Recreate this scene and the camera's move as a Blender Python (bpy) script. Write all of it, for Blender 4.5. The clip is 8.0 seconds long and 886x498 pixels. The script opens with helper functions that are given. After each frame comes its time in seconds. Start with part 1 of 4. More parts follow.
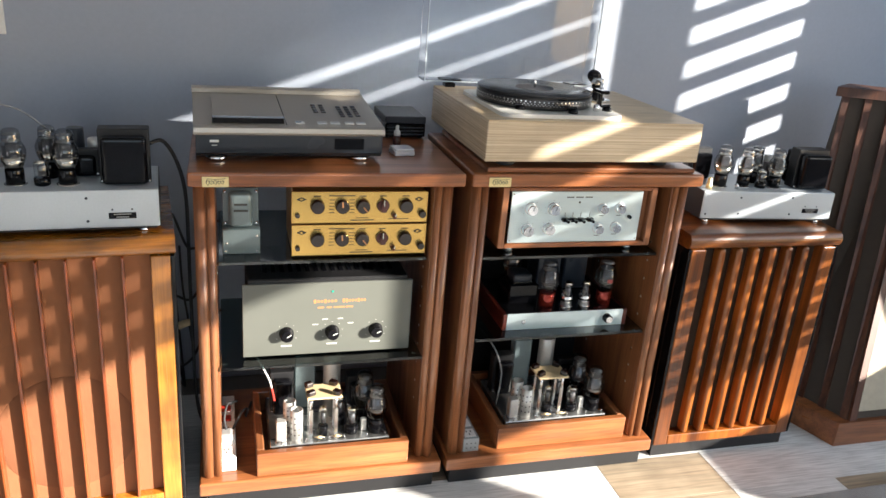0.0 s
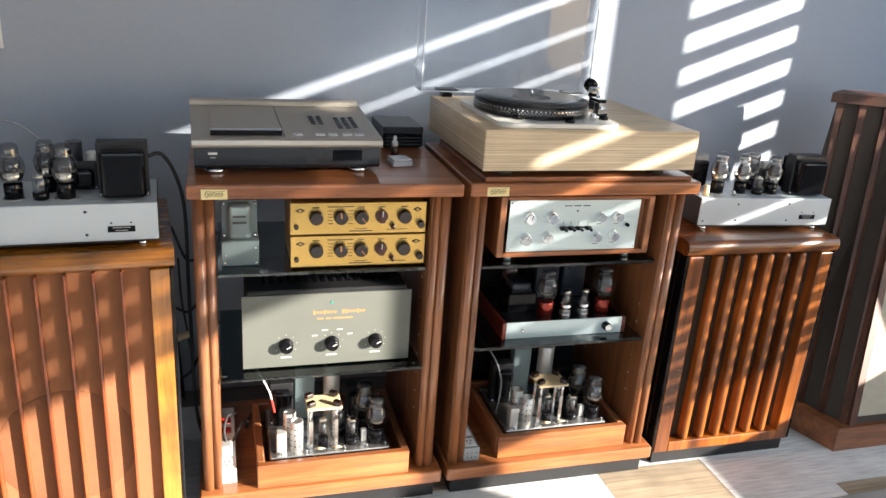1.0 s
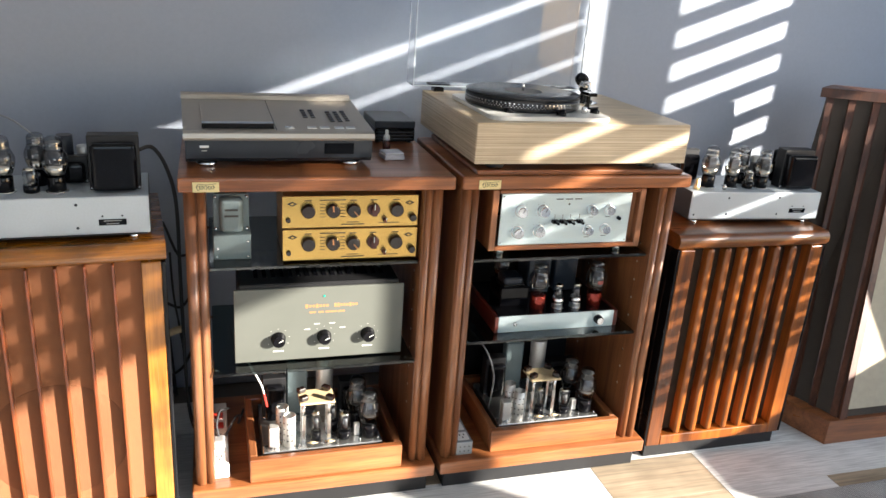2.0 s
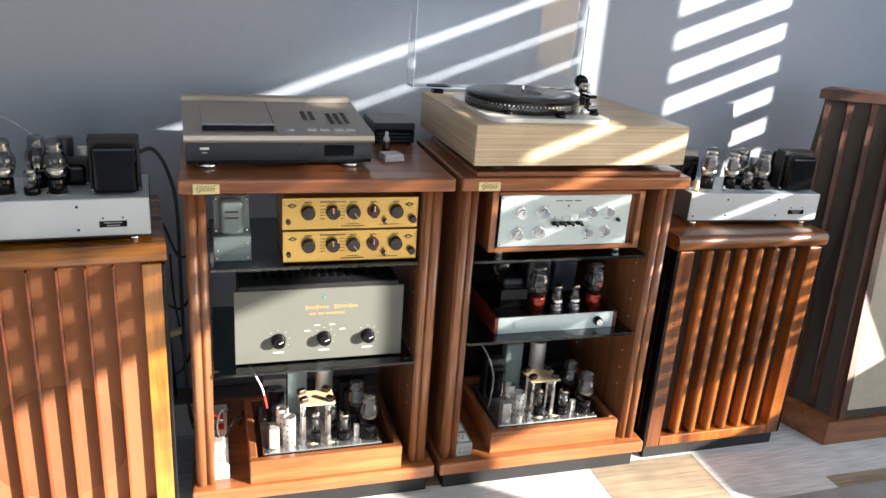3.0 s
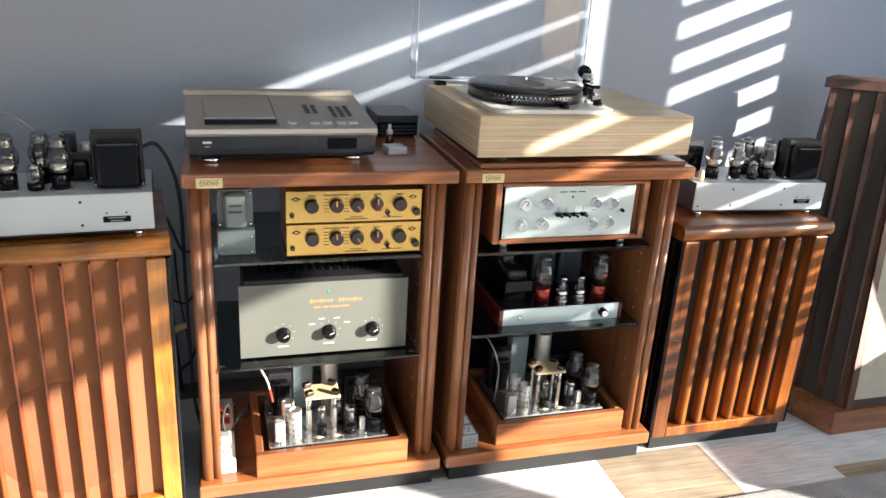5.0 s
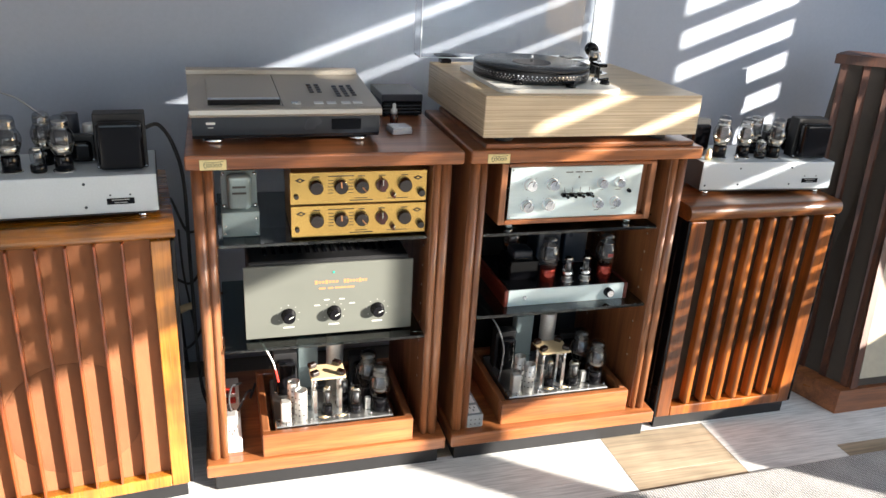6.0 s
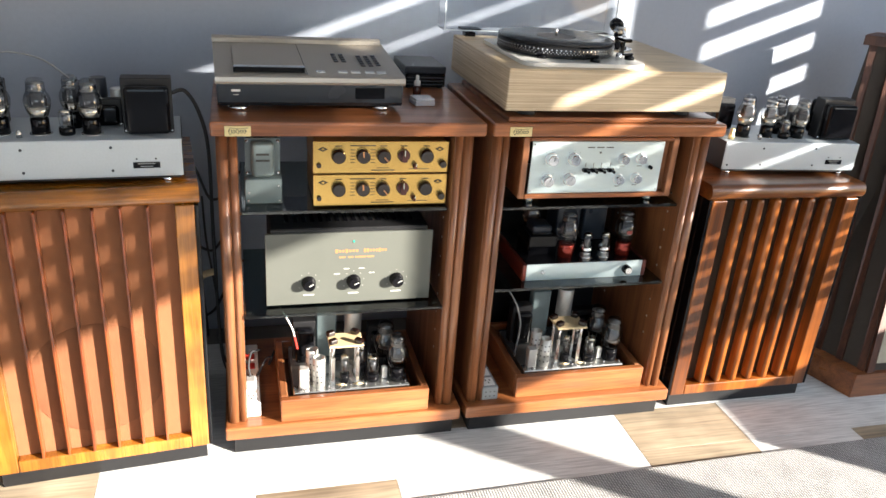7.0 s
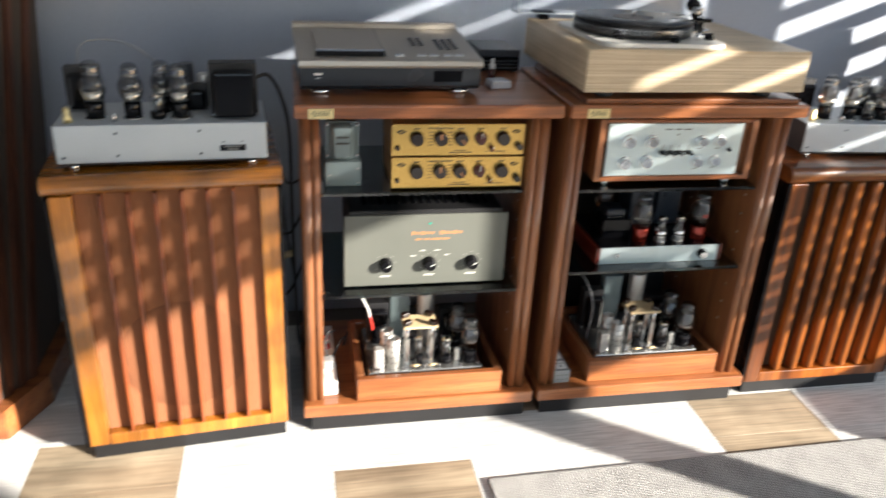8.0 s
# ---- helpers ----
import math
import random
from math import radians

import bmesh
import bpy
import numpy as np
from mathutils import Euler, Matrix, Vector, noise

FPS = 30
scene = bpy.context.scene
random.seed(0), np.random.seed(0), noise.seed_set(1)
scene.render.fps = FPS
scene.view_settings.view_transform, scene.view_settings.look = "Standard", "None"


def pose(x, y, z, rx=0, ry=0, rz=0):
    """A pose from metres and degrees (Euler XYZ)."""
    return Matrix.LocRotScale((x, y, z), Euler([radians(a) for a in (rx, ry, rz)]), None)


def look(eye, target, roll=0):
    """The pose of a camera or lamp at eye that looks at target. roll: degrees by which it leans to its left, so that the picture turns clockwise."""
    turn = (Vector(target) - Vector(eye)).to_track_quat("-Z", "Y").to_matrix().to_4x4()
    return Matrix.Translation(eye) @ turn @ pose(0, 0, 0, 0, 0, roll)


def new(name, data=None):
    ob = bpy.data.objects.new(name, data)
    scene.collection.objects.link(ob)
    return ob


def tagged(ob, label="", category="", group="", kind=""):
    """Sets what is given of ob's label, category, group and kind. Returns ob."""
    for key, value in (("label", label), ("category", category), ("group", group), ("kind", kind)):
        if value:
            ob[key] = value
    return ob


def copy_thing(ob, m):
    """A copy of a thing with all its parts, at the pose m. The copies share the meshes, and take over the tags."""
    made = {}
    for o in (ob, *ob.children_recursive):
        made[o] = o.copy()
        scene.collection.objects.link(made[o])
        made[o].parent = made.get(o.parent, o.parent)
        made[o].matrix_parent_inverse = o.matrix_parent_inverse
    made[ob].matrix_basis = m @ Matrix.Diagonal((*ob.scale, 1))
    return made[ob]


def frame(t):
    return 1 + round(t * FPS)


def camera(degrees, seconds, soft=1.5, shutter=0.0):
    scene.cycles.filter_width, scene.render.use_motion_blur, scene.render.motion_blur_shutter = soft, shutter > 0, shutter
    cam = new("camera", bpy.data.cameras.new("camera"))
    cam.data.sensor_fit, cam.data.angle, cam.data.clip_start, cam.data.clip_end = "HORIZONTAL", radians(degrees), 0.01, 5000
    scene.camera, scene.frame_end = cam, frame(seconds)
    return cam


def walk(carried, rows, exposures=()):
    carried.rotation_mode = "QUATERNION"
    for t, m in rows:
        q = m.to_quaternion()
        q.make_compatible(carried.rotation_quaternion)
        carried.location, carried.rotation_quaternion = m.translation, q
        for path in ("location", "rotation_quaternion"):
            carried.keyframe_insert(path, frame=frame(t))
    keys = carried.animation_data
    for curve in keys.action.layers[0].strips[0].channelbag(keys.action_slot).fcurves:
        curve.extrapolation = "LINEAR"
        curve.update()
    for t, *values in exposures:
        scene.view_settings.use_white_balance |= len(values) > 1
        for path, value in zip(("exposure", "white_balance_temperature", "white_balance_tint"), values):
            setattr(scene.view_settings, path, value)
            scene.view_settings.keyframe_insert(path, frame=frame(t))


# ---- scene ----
cam = camera(59.9, 8.0, shutter=0.2)
PATH = [
    (0, (0.178, 0.03, 1.368), (0.721, 1.824, 0.669), 4.7),
    (0.5, (0.174, 0.023, 1.358), (0.728, 1.824, 0.689), 4.7),
    (1, (0.173, 0.031, 1.375), (0.724, 1.829, 0.694), 4.2),
    (1.5, (0.174, 0.026, 1.357), (0.74, 1.82, 0.679), 4.2),
    (3, (0.172, 0.018, 1.361), (0.742, 1.813, 0.686), 4.2),
    (3.5, (0.172, 0.027, 1.377), (0.735, 1.812, 0.673), 4.3),
    (4, (0.172, 0.023, 1.369), (0.736, 1.811, 0.671), 4.5),
    (4.5, (0.175, 0.014, 1.351), (0.739, 1.814, 0.685), 3.9),
    (6, (0.174, 0.036, 1.371), (0.719, 1.805, 0.615), 3.5),
    (6.5, (0.169, 0.02, 1.355), (0.729, 1.788, 0.605), 4.1),
    (7, (0.163, 0.017, 1.354), (0.664, 1.779, 0.55), 4.4),
    (7.5, (0.111, 0.052, 1.365), (0.677, 1.787, 0.548), 4.7),
    (7.6, (0.108, 0.043, 1.359), (0.691, 1.779, 0.554), 4.5),
    (7.7, (0.105, 0.035, 1.353), (0.696, 1.775, 0.564), 4.3),
    (7.8, (0.102, 0.026, 1.348), (0.654, 1.778, 0.557), 3.6),
    (7.9, (0.099, 0.018, 1.342), (0.591, 1.785, 0.544), 3.4),
    (8, (0.096, 0.009, 1.336), (0.47, 1.789, 0.503), 3.0),
]
walk(cam, [(t, look(eye, target, roll)) for t, eye, target, roll in PATH], [(0.0, 2.3), (1.0, 2.42), (6.5, 2.45), (7.5, 2.32), (8.0, 2.12)])

# ---- light ----
SUN_WAY = Vector((-1.35, 1.0, -0.52)).normalized()
world = bpy.data.worlds.new("sky")
scene.world = world
world.use_nodes = True
wn = world.node_tree.nodes
sky = wn.new("ShaderNodeTexSky")
sky.sky_type = "NISHITA"
sky.sun_disc = False
sky.sun_elevation = math.asin(-SUN_WAY.z)
sky.sun_rotation = math.atan2(-SUN_WAY.x, -SUN_WAY.y)
world.node_tree.links.new(sky.outputs[0], wn["Background"].inputs[0])
wn["Background"].inputs[1].default_value = 0.05

sun = new("sun", bpy.data.lights.new("sun", "SUN"))
sun.data.energy = 5.0
sun.data.angle = radians(0.55)
sun.data.color = (1.0, 0.93, 0.83)
sun.matrix_world = look((6, -5, 4), Vector((6, -5, 4)) + SUN_WAY)


def opening_lamp(name, where, target, wide, high, watts, colour):
    lamp = new(name, bpy.data.lights.new(name, "AREA"))
    lamp.data.shape = "RECTANGLE"
    lamp.data.size, lamp.data.size_y, lamp.data.energy, lamp.data.color = wide, high, watts, colour
    lamp.matrix_world = look(where, target)


opening_lamp("skylight_east", (3.392, 0.0, 1.40), (0.0, 0.0, 1.2), 2.8, 1.5, 7.0, (0.64, 0.80, 1.0))
# Fill lamp added in an unseen opening at the south end.
opening_lamp("fill_light_south", (0.6, -3.05, 1.5), (0.6, 0.0, 1.2), 2.6, 1.5, 3.6, (0.64, 0.80, 1.0))

# ---- materials ----
def shader(name):
    m = bpy.data.materials.new(name)
    m.use_nodes = True
    return m, m.node_tree.nodes, m.node_tree.links, m.node_tree.nodes["Principled BSDF"]


def plain(name, colour, rough=0.5, metal=0.0, vary=0.12, size=30.0, bump=0.05, stretch=(1, 1, 1), coat=0.0, wear=0.0):
    """A surface with cloudy and fine variation in colour and gloss, and a fine relief."""
    m, n, l, p = shader(name)
    co = n.new("ShaderNodeTexCoord")
    mp = n.new("ShaderNodeMapping")
    mp.inputs["Scale"].default_value = stretch
    l.new(co.outputs["Object"], mp.inputs[0])
    big, fine = n.new("ShaderNodeTexNoise"), n.new("ShaderNodeTexNoise")
    big.inputs["Scale"].default_value, fine.inputs["Scale"].default_value = size * 0.2, size * 6
    big.inputs["Detail"].default_value, fine.inputs["Detail"].default_value = 4, 3
    l.new(mp.outputs[0], big.inputs[0]); l.new(mp.outputs[0], fine.inputs[0])
    add = n.new("ShaderNodeMath"); add.operation = "ADD"
    l.new(big.outputs[0], add.inputs[0]); l.new(fine.outputs[0], add.inputs[1])
    ramp = n.new("ShaderNodeMapRange")
    ramp.inputs[1].default_value, ramp.inputs[2].default_value = 0.6, 1.4
    l.new(add.outputs[0], ramp.inputs[0])
    mix = n.new("ShaderNodeMix"); mix.data_type = "RGBA"
    l.new(ramp.outputs[0], mix.inputs[0])
    mix.inputs[6].default_value = (*[c * (1 - vary) for c in colour], 1)
    mix.inputs[7].default_value = (*[min(1, c * (1 + vary)) for c in colour], 1)
    l.new(mix.outputs[2], p.inputs["Base Color"])
    rr = n.new("ShaderNodeMapRange")
    rr.inputs[3].default_value, rr.inputs[4].default_value = max(0.02, rough - 0.08 - wear), min(1, rough + 0.08 + wear)
    l.new(big.outputs[0], rr.inputs[0]); l.new(rr.outputs[0], p.inputs["Roughness"])
    p.inputs["Metallic"].default_value = metal
    p.inputs["Coat Weight"].default_value = coat
    p.inputs["Coat Roughness"].default_value = 0.12
    if bump:
        b = n.new("ShaderNodeBump"); b.inputs["Strength"].default_value = bump; b.inputs["Distance"].default_value = 0.002
        l.new(fine.outputs[0], b.inputs["Height"]); l.new(b.outputs[0], p.inputs["Normal"])
    return m


def wood(name, dark, light, axis=0, rough=0.35, scale=1.0, coat=0.3, contrast=1.0, bump=0.08, blotch=0.0):
    """Wood with its grain along one axis of the object: growth bands, pores and cloudy figure."""
    m, n, l, p = shader(name)
    co, mp = n.new("ShaderNodeTexCoord"), n.new("ShaderNodeMapping")
    s = [26 * scale] * 3
    s[axis] = 1.3 * scale
    mp.inputs["Scale"].default_value = s
    info = n.new("ShaderNodeObjectInfo")
    off = n.new("ShaderNodeVectorMath"); off.operation = "SCALE"
    off.inputs[0].default_value = (3.1, 7.7, 5.3)
    l.new(info.outputs["Random"], off.inputs["Scale"])
    l.new(co.outputs["Object"], mp.inputs[0]); l.new(off.outputs[0], mp.inputs["Location"])
    band, pore, cloud = (n.new("ShaderNodeTexNoise") for _ in range(3))
    band.inputs["Scale"].default_value, band.inputs["Detail"].default_value, band.inputs["Distortion"].default_value = 1.0, 5, 0.6
    pore.inputs["Scale"].default_value, pore.inputs["Detail"].default_value = 9.0, 2
    cloud.inputs["Scale"].default_value, cloud.inputs["Detail"].default_value = 5.0, 3
    l.new(mp.outputs[0], band.inputs[0]); l.new(mp.outputs[0], pore.inputs[0]); l.new(co.outputs["Object"], cloud.inputs[0])
    r = n.new("ShaderNodeValToRGB")
    r.color_ramp.elements[0].position, r.color_ramp.elements[1].position = 0.5 - 0.2 / contrast, 0.5 + 0.2 / contrast
    r.color_ramp.elements[0].color, r.color_ramp.elements[1].color = (*dark, 1), (*light, 1)
    l.new(band.outputs[0], r.inputs[0])
    pr = n.new("ShaderNodeMapRange")
    pr.inputs[1].default_value, pr.inputs[2].default_value, pr.inputs[3].default_value, pr.inputs[4].default_value = 0.3, 0.6, 0.72, 1.05
    l.new(pore.outputs[0], pr.inputs[0])
    cr = n.new("ShaderNodeMapRange")
    cr.inputs[1].default_value, cr.inputs[2].default_value, cr.inputs[3].default_value, cr.inputs[4].default_value = 0.3, 0.7, 0.85 - blotch, 1.12 + blotch
    l.new(cloud.outputs[0], cr.inputs[0])
    mul = n.new("ShaderNodeMath"); mul.operation = "MULTIPLY"
    l.new(pr.outputs[0], mul.inputs[0]); l.new(cr.outputs[0], mul.inputs[1])
    sc = n.new("ShaderNodeVectorMath"); sc.operation = "SCALE"
    l.new(r.outputs[0], sc.inputs[0]); l.new(mul.outputs[0], sc.inputs["Scale"])
    l.new(sc.outputs[0], p.inputs["Base Color"])
    rr = n.new("ShaderNodeMapRange"); rr.inputs[3].default_value, rr.inputs[4].default_value = rough + 0.1, rough - 0.08
    l.new(band.outputs[0], rr.inputs[0]); l.new(rr.outputs[0], p.inputs["Roughness"])
    p.inputs["Coat Weight"].default_value, p.inputs["Coat Roughness"].default_value = coat, 0.15
    b = n.new("ShaderNodeBump"); b.inputs["Strength"].default_value, b.inputs["Distance"].default_value = bump, 0.001
    l.new(pore.outputs[0], b.inputs["Height"]); l.new(b.outputs[0], p.inputs["Normal"])
    return m


def clear(name, tint, gloss=1.0):
    """Thin clear material: see-through, with gloss that grows at grazing angles."""
    m, n, l, p = shader(name)
    n.remove(p)
    t, g, mix = n.new("ShaderNodeBsdfTransparent"), n.new("ShaderNodeBsdfGlossy"), n.new("ShaderNodeMixShader")
    lw, pw, ma = n.new("ShaderNodeLayerWeight"), n.new("ShaderNodeMath"), n.new("ShaderNodeMath")
    lw.inputs["Blend"].default_value = 0.5
    pw.operation, pw.inputs[1].default_value = "POWER", 4.0
    ma.operation, ma.inputs[1].default_value, ma.inputs[2].default_value = "MULTIPLY_ADD", 0.7, 0.06
    t.inputs["Color"].default_value = (*tint, 1)
    g.inputs["Color"].default_value = (gloss, gloss, gloss, 1)
    g.inputs["Roughness"].default_value = 0.04
    l.new(lw.outputs["Facing"], pw.inputs[0]); l.new(pw.outputs[0], ma.inputs[0]); l.new(ma.outputs[0], mix.inputs[0])
    l.new(t.outputs[0], mix.inputs[1]); l.new(g.outputs[0], mix.inputs[2])
    l.new(mix.outputs[0], n["Material Output"].inputs["Surface"])
    return m


def glass(name, colour=(1, 1, 1), rough=0.0, mix=None):
    m, n, l, p = shader(name)
    p.inputs["Base Color"].default_value = (*colour, 1)
    p.inputs["Roughness"].default_value = rough
    p.inputs["Transmission Weight"].default_value = 1.0
    p.inputs["IOR"].default_value = 1.45
    return m


WALL = plain("wall_paint", (0.335, 0.373, 0.442), 0.62, vary=0.04, size=14, bump=0.12)
WHITE = plain("white_paint", (0.78, 0.77, 0.75), 0.6, vary=0.03)
WALNUT = wood("walnut_along_x", (0.150, 0.046, 0.0150), (0.375, 0.133, 0.045), 0, rough=0.3, coat=0.35)
WALNUT_Z = wood("walnut_upright", (0.120, 0.0400, 0.0150), (0.310, 0.1200, 0.0470), 2, rough=0.36)
WALNUT_Y = wood("walnut_along_y", (0.120, 0.0400, 0.0150), (0.300, 0.1160, 0.0450), 1, rough=0.36)
OAK_Z = wood("golden_oak_upright", (0.185, 0.0600, 0.0080), (0.385, 0.1430, 0.0190), 2, rough=0.26, coat=0.6, blotch=0.45)
OAK_X = wood("golden_oak_along_x", (0.125, 0.0390, 0.0040), (0.385, 0.1380, 0.0130), 0, rough=0.25, coat=0.45, blotch=0.5)
LOUVRE = wood("reddish_louvre_wood", (0.130, 0.0250, 0.0065), (0.280, 0.0640, 0.0150), 2, rough=0.3, coat=0.5)
BURL_Z = wood("dark_walnut_upright", (0.085, 0.0220, 0.0040), (0.360, 0.1050, 0.0150), 2, rough=0.3, coat=0.35, blotch=0.3)
BURL_X = wood("dark_walnut_along_x", (0.065, 0.0190, 0.0045), (0.230, 0.0760, 0.0160), 0, rough=0.3, coat=0.3, blotch=0.2)
CORNER_WOOD = wood("dark_reddish_walnut", (0.045, 0.0140, 0.0065), (0.115, 0.0380, 0.0170), 2, rough=0.5, coat=0.05)
PLY_TOP = wood("plywood_face", (0.52, 0.39, 0.235), (0.66, 0.52, 0.33), 0, rough=0.42, scale=0.8, coat=0.15)
CLOTH_PINK = plain("salmon_grille_cloth", (0.230, 0.086, 0.034), 0.9, vary=0.12, size=220, bump=0.4)
CLOTH_BLACK = plain("near_black_grille_cloth", (0.034, 0.019, 0.010), 0.9, vary=0.15, size=220, bump=0.4)
CLOTH_DISC = plain("darker_salmon_cloth", (0.185, 0.068, 0.026), 0.9, vary=0.12, size=220, bump=0.4)
CLOTH_DARK = plain("brown_grille_cloth", (0.060, 0.047, 0.037), 0.9, vary=0.15, size=220, bump=0.4)
BLACK = plain("black_enamel", (0.004, 0.004, 0.005), 0.10, vary=0.2, bump=0)
BLACK.node_tree.nodes["Principled BSDF"].inputs["Specular IOR Level"].default_value = 0.22
BLACK_MATT = plain("black_matt", (0.007, 0.007, 0.008), 0.5, vary=0.2)
DARK_GREY = plain("charcoal_metal", (0.020, 0.023, 0.031), 0.33, vary=0.1)
DARK_GREY.node_tree.nodes["Principled BSDF"].inputs["Specular IOR Level"].default_value = 0.35
SILVER = plain("grey_hammered_paint", (0.43, 0.475, 0.51), 0.42, 0.15, vary=0.06, size=40, bump=0.08, wear=0.05)
BRUSHED = plain("brushed_aluminium", (0.58, 0.68, 0.70), 0.34, 0.6, vary=0.05, size=30, stretch=(0.15, 4, 4), bump=0.05)
ALU = plain("satin_aluminium", (0.62, 0.62, 0.61), 0.27, 0.95, vary=0.06, bump=0.02)
CHAMPAGNE = plain("champagne_metal", (0.40, 0.36, 0.31), 0.36, 0.65, vary=0.04, bump=0.02)
GOLD = plain("gold_anodised", (0.70, 0.45, 0.14), 0.24, 1.0, vary=0.05, size=30, stretch=(0.2, 4, 4), bump=0.04)
GOLD_SIDE = plain("gold_side", (0.45, 0.24, 0.08), 0.4, 0.6)
BRASS = plain("brass_badge", (0.80, 0.66, 0.34), 0.32, 0.7, vary=0.1)
CHROME = plain("chrome", (0.82, 0.82, 0.82), 0.1, 1.0, vary=0.03, bump=0)
KHAKI = plain("grey_green_panel", (0.100, 0.104, 0.090), 0.45, 0.1, vary=0.05, size=60, bump=0.05)
BAKELITE = plain("brown_bakelite", (0.011, 0.005, 0.004), 0.16, vary=0.2, coat=0.3)
RED_KNOB = plain("maroon_bakelite", (0.060, 0.012, 0.009), 0.2, vary=0.2, coat=0.3)
RUBBER = plain("black_rubber", (0.02, 0.02, 0.022), 0.7)
PLASTIC_W = plain("white_plastic", (0.72, 0.72, 0.70), 0.4, vary=0.04)
GREY_BLUE = plain("grey_blue_enamel", (0.135, 0.175, 0.18), 0.35, vary=0.08, coat=0.2)
GREY_PLASTIC = plain("grey_plastic", (0.24, 0.25, 0.25), 0.5)
INK = plain("dark_ink", (0.03, 0.028, 0.025), 0.6, bump=0)
INK_GOLD = plain("copper_ink", (0.36, 0.16, 0.06), 0.5, bump=0)
INK_PALE = plain("pale_ink", (0.55, 0.55, 0.50), 0.6, bump=0)
RED = plain("red_paint", (0.45, 0.03, 0.02), 0.35)
CREAM = plain("cream_phenolic", (0.62, 0.47, 0.27), 0.5)
VINYL = plain("record_vinyl", (0.012, 0.012, 0.013), 0.22, vary=0.3, bump=0.1)
STEEL_TUBE = plain("dull_aluminium_can", (0.58, 0.57, 0.54), 0.42, 0.6, vary=0.1)
PLATE_TUBE = plain("grey_anode", (0.045, 0.045, 0.05), 0.4, 0.5)
GETTER = plain("silver_getter", (0.74, 0.68, 0.58), 0.14, 1.0, bump=0)
GLASS = clear("clear_glass", (0.93, 0.94, 0.94))
TUBE_GLASS = clear("grey_bloomed_glass", (0.72, 0.73, 0.74))
MICA = plain("mica", (0.11, 0.105, 0.10), 0.3, vary=0.1)
ACRYLIC = glass("clear_acrylic", (0.97, 0.985, 0.99))
SMOKE = clear("smoked_glass", (0.30, 0.37, 0.37))
GREEN_LED = plain("pilot_lens", (0.02, 0.35, 0.25), 0.2)

# ---- building helpers ----
def box(bm, x0, x1, y0, y1, z0, z1, bevel=0.0, seg=1):
    vs = bmesh.ops.create_cube(bm, size=1.0)["verts"]
    for v in vs:
        v.co = Vector((x0 + (v.co.x + 0.5) * (x1 - x0), y0 + (v.co.y + 0.5) * (y1 - y0), z0 + (v.co.z + 0.5) * (z1 - z0)))
    if bevel:
        es = list({e for v in vs for e in v.link_edges})
        bmesh.ops.bevel(bm, geom=es, offset=bevel, segments=seg, affect="EDGES", profile=0.5)
    return bm


def lathe(bm, profile, at=(0, 0, 0), way=(0, 0, 1), seg=20, squash=1.0):
    """A turned shape: rings of (radius, height) along way from at."""
    turn = Vector(way).normalized().to_track_quat("Z", "Y").to_matrix()
    rings = []
    for r, h in profile:
        ring = []
        for i in range(seg):
            a = 2 * math.pi * i / seg
            ring.append(bm.verts.new(Vector(at) + turn @ Vector((r * math.cos(a), r * math.sin(a) * squash, h))))
        rings.append(ring)
    for a, b in zip(rings, rings[1:]):
        for i in range(seg):
            f = bm.faces.new((a[i], a[(i + 1) % seg], b[(i + 1) % seg], b[i]))
            f.smooth = True
    bm.faces.new(list(reversed(rings[0])))
    bm.faces.new(rings[-1])
    return bm


def sweep(bm, points, radius, seg=8):
    """A round cable through points, smoothed."""
    pts = [Vector(p) for p in points]
    line = []
    for i in range(len(pts) - 1):
        p0, p1, p2, p3 = pts[max(i - 1, 0)], pts[i], pts[i + 1], pts[min(i + 2, len(pts) - 1)]
        for k in range(6):
            t = k / 6
            line.append(0.5 * ((2 * p1) + (p2 - p0) * t + (2 * p0 - 5 * p1 + 4 * p2 - p3) * t * t + (3 * p1 - p0 - 3 * p2 + p3) * t ** 3))
    line.append(pts[-1])
    rings = []
    for i, c in enumerate(line):
        d = (line[min(i + 1, len(line) - 1)] - line[max(i - 1, 0)]).normalized()
        q = d.to_track_quat("Z", "Y").to_matrix()
        rings.append([bm.verts.new(c + q @ Vector((radius * math.cos(2 * math.pi * k / seg), radius * math.sin(2 * math.pi * k / seg), 0))) for k in range(seg)])
    for a, b in zip(rings, rings[1:]):
        for i in range(seg):
            f = bm.faces.new((a[i], a[(i + 1) % seg], b[(i + 1) % seg], b[i]))
            f.smooth = True
    bm.faces.new(list(reversed(rings[0]))); bm.faces.new(rings[-1])
    return bm


def prism(bm, outline, z0, z1):
    """An upright prism over an outline in the plan."""
    lo = [bm.verts.new((x, y, z0)) for x, y in outline]
    hi = [bm.verts.new((x, y, z1)) for x, y in outline]
    k = len(outline)
    bm.faces.new(list(reversed(lo))); bm.faces.new(hi)
    for i in range(k):
        bm.faces.new((lo[i], lo[(i + 1) % k], hi[(i + 1) % k], hi[i]))
    return bm


def profile_y(bm, outline, x0, x1):
    """A bar along x over an outline in y and z."""
    lo = [bm.verts.new((x0, y, z)) for y, z in outline]
    hi = [bm.verts.new((x1, y, z)) for y, z in outline]
    k = len(outline)
    bm.faces.new(lo); bm.faces.new(list(reversed(hi)))
    for i in range(k):
        bm.faces.new((lo[(i + 1) % k], lo[i], hi[i], hi[(i + 1) % k]))
    return bm


def B():
    return bmesh.new()


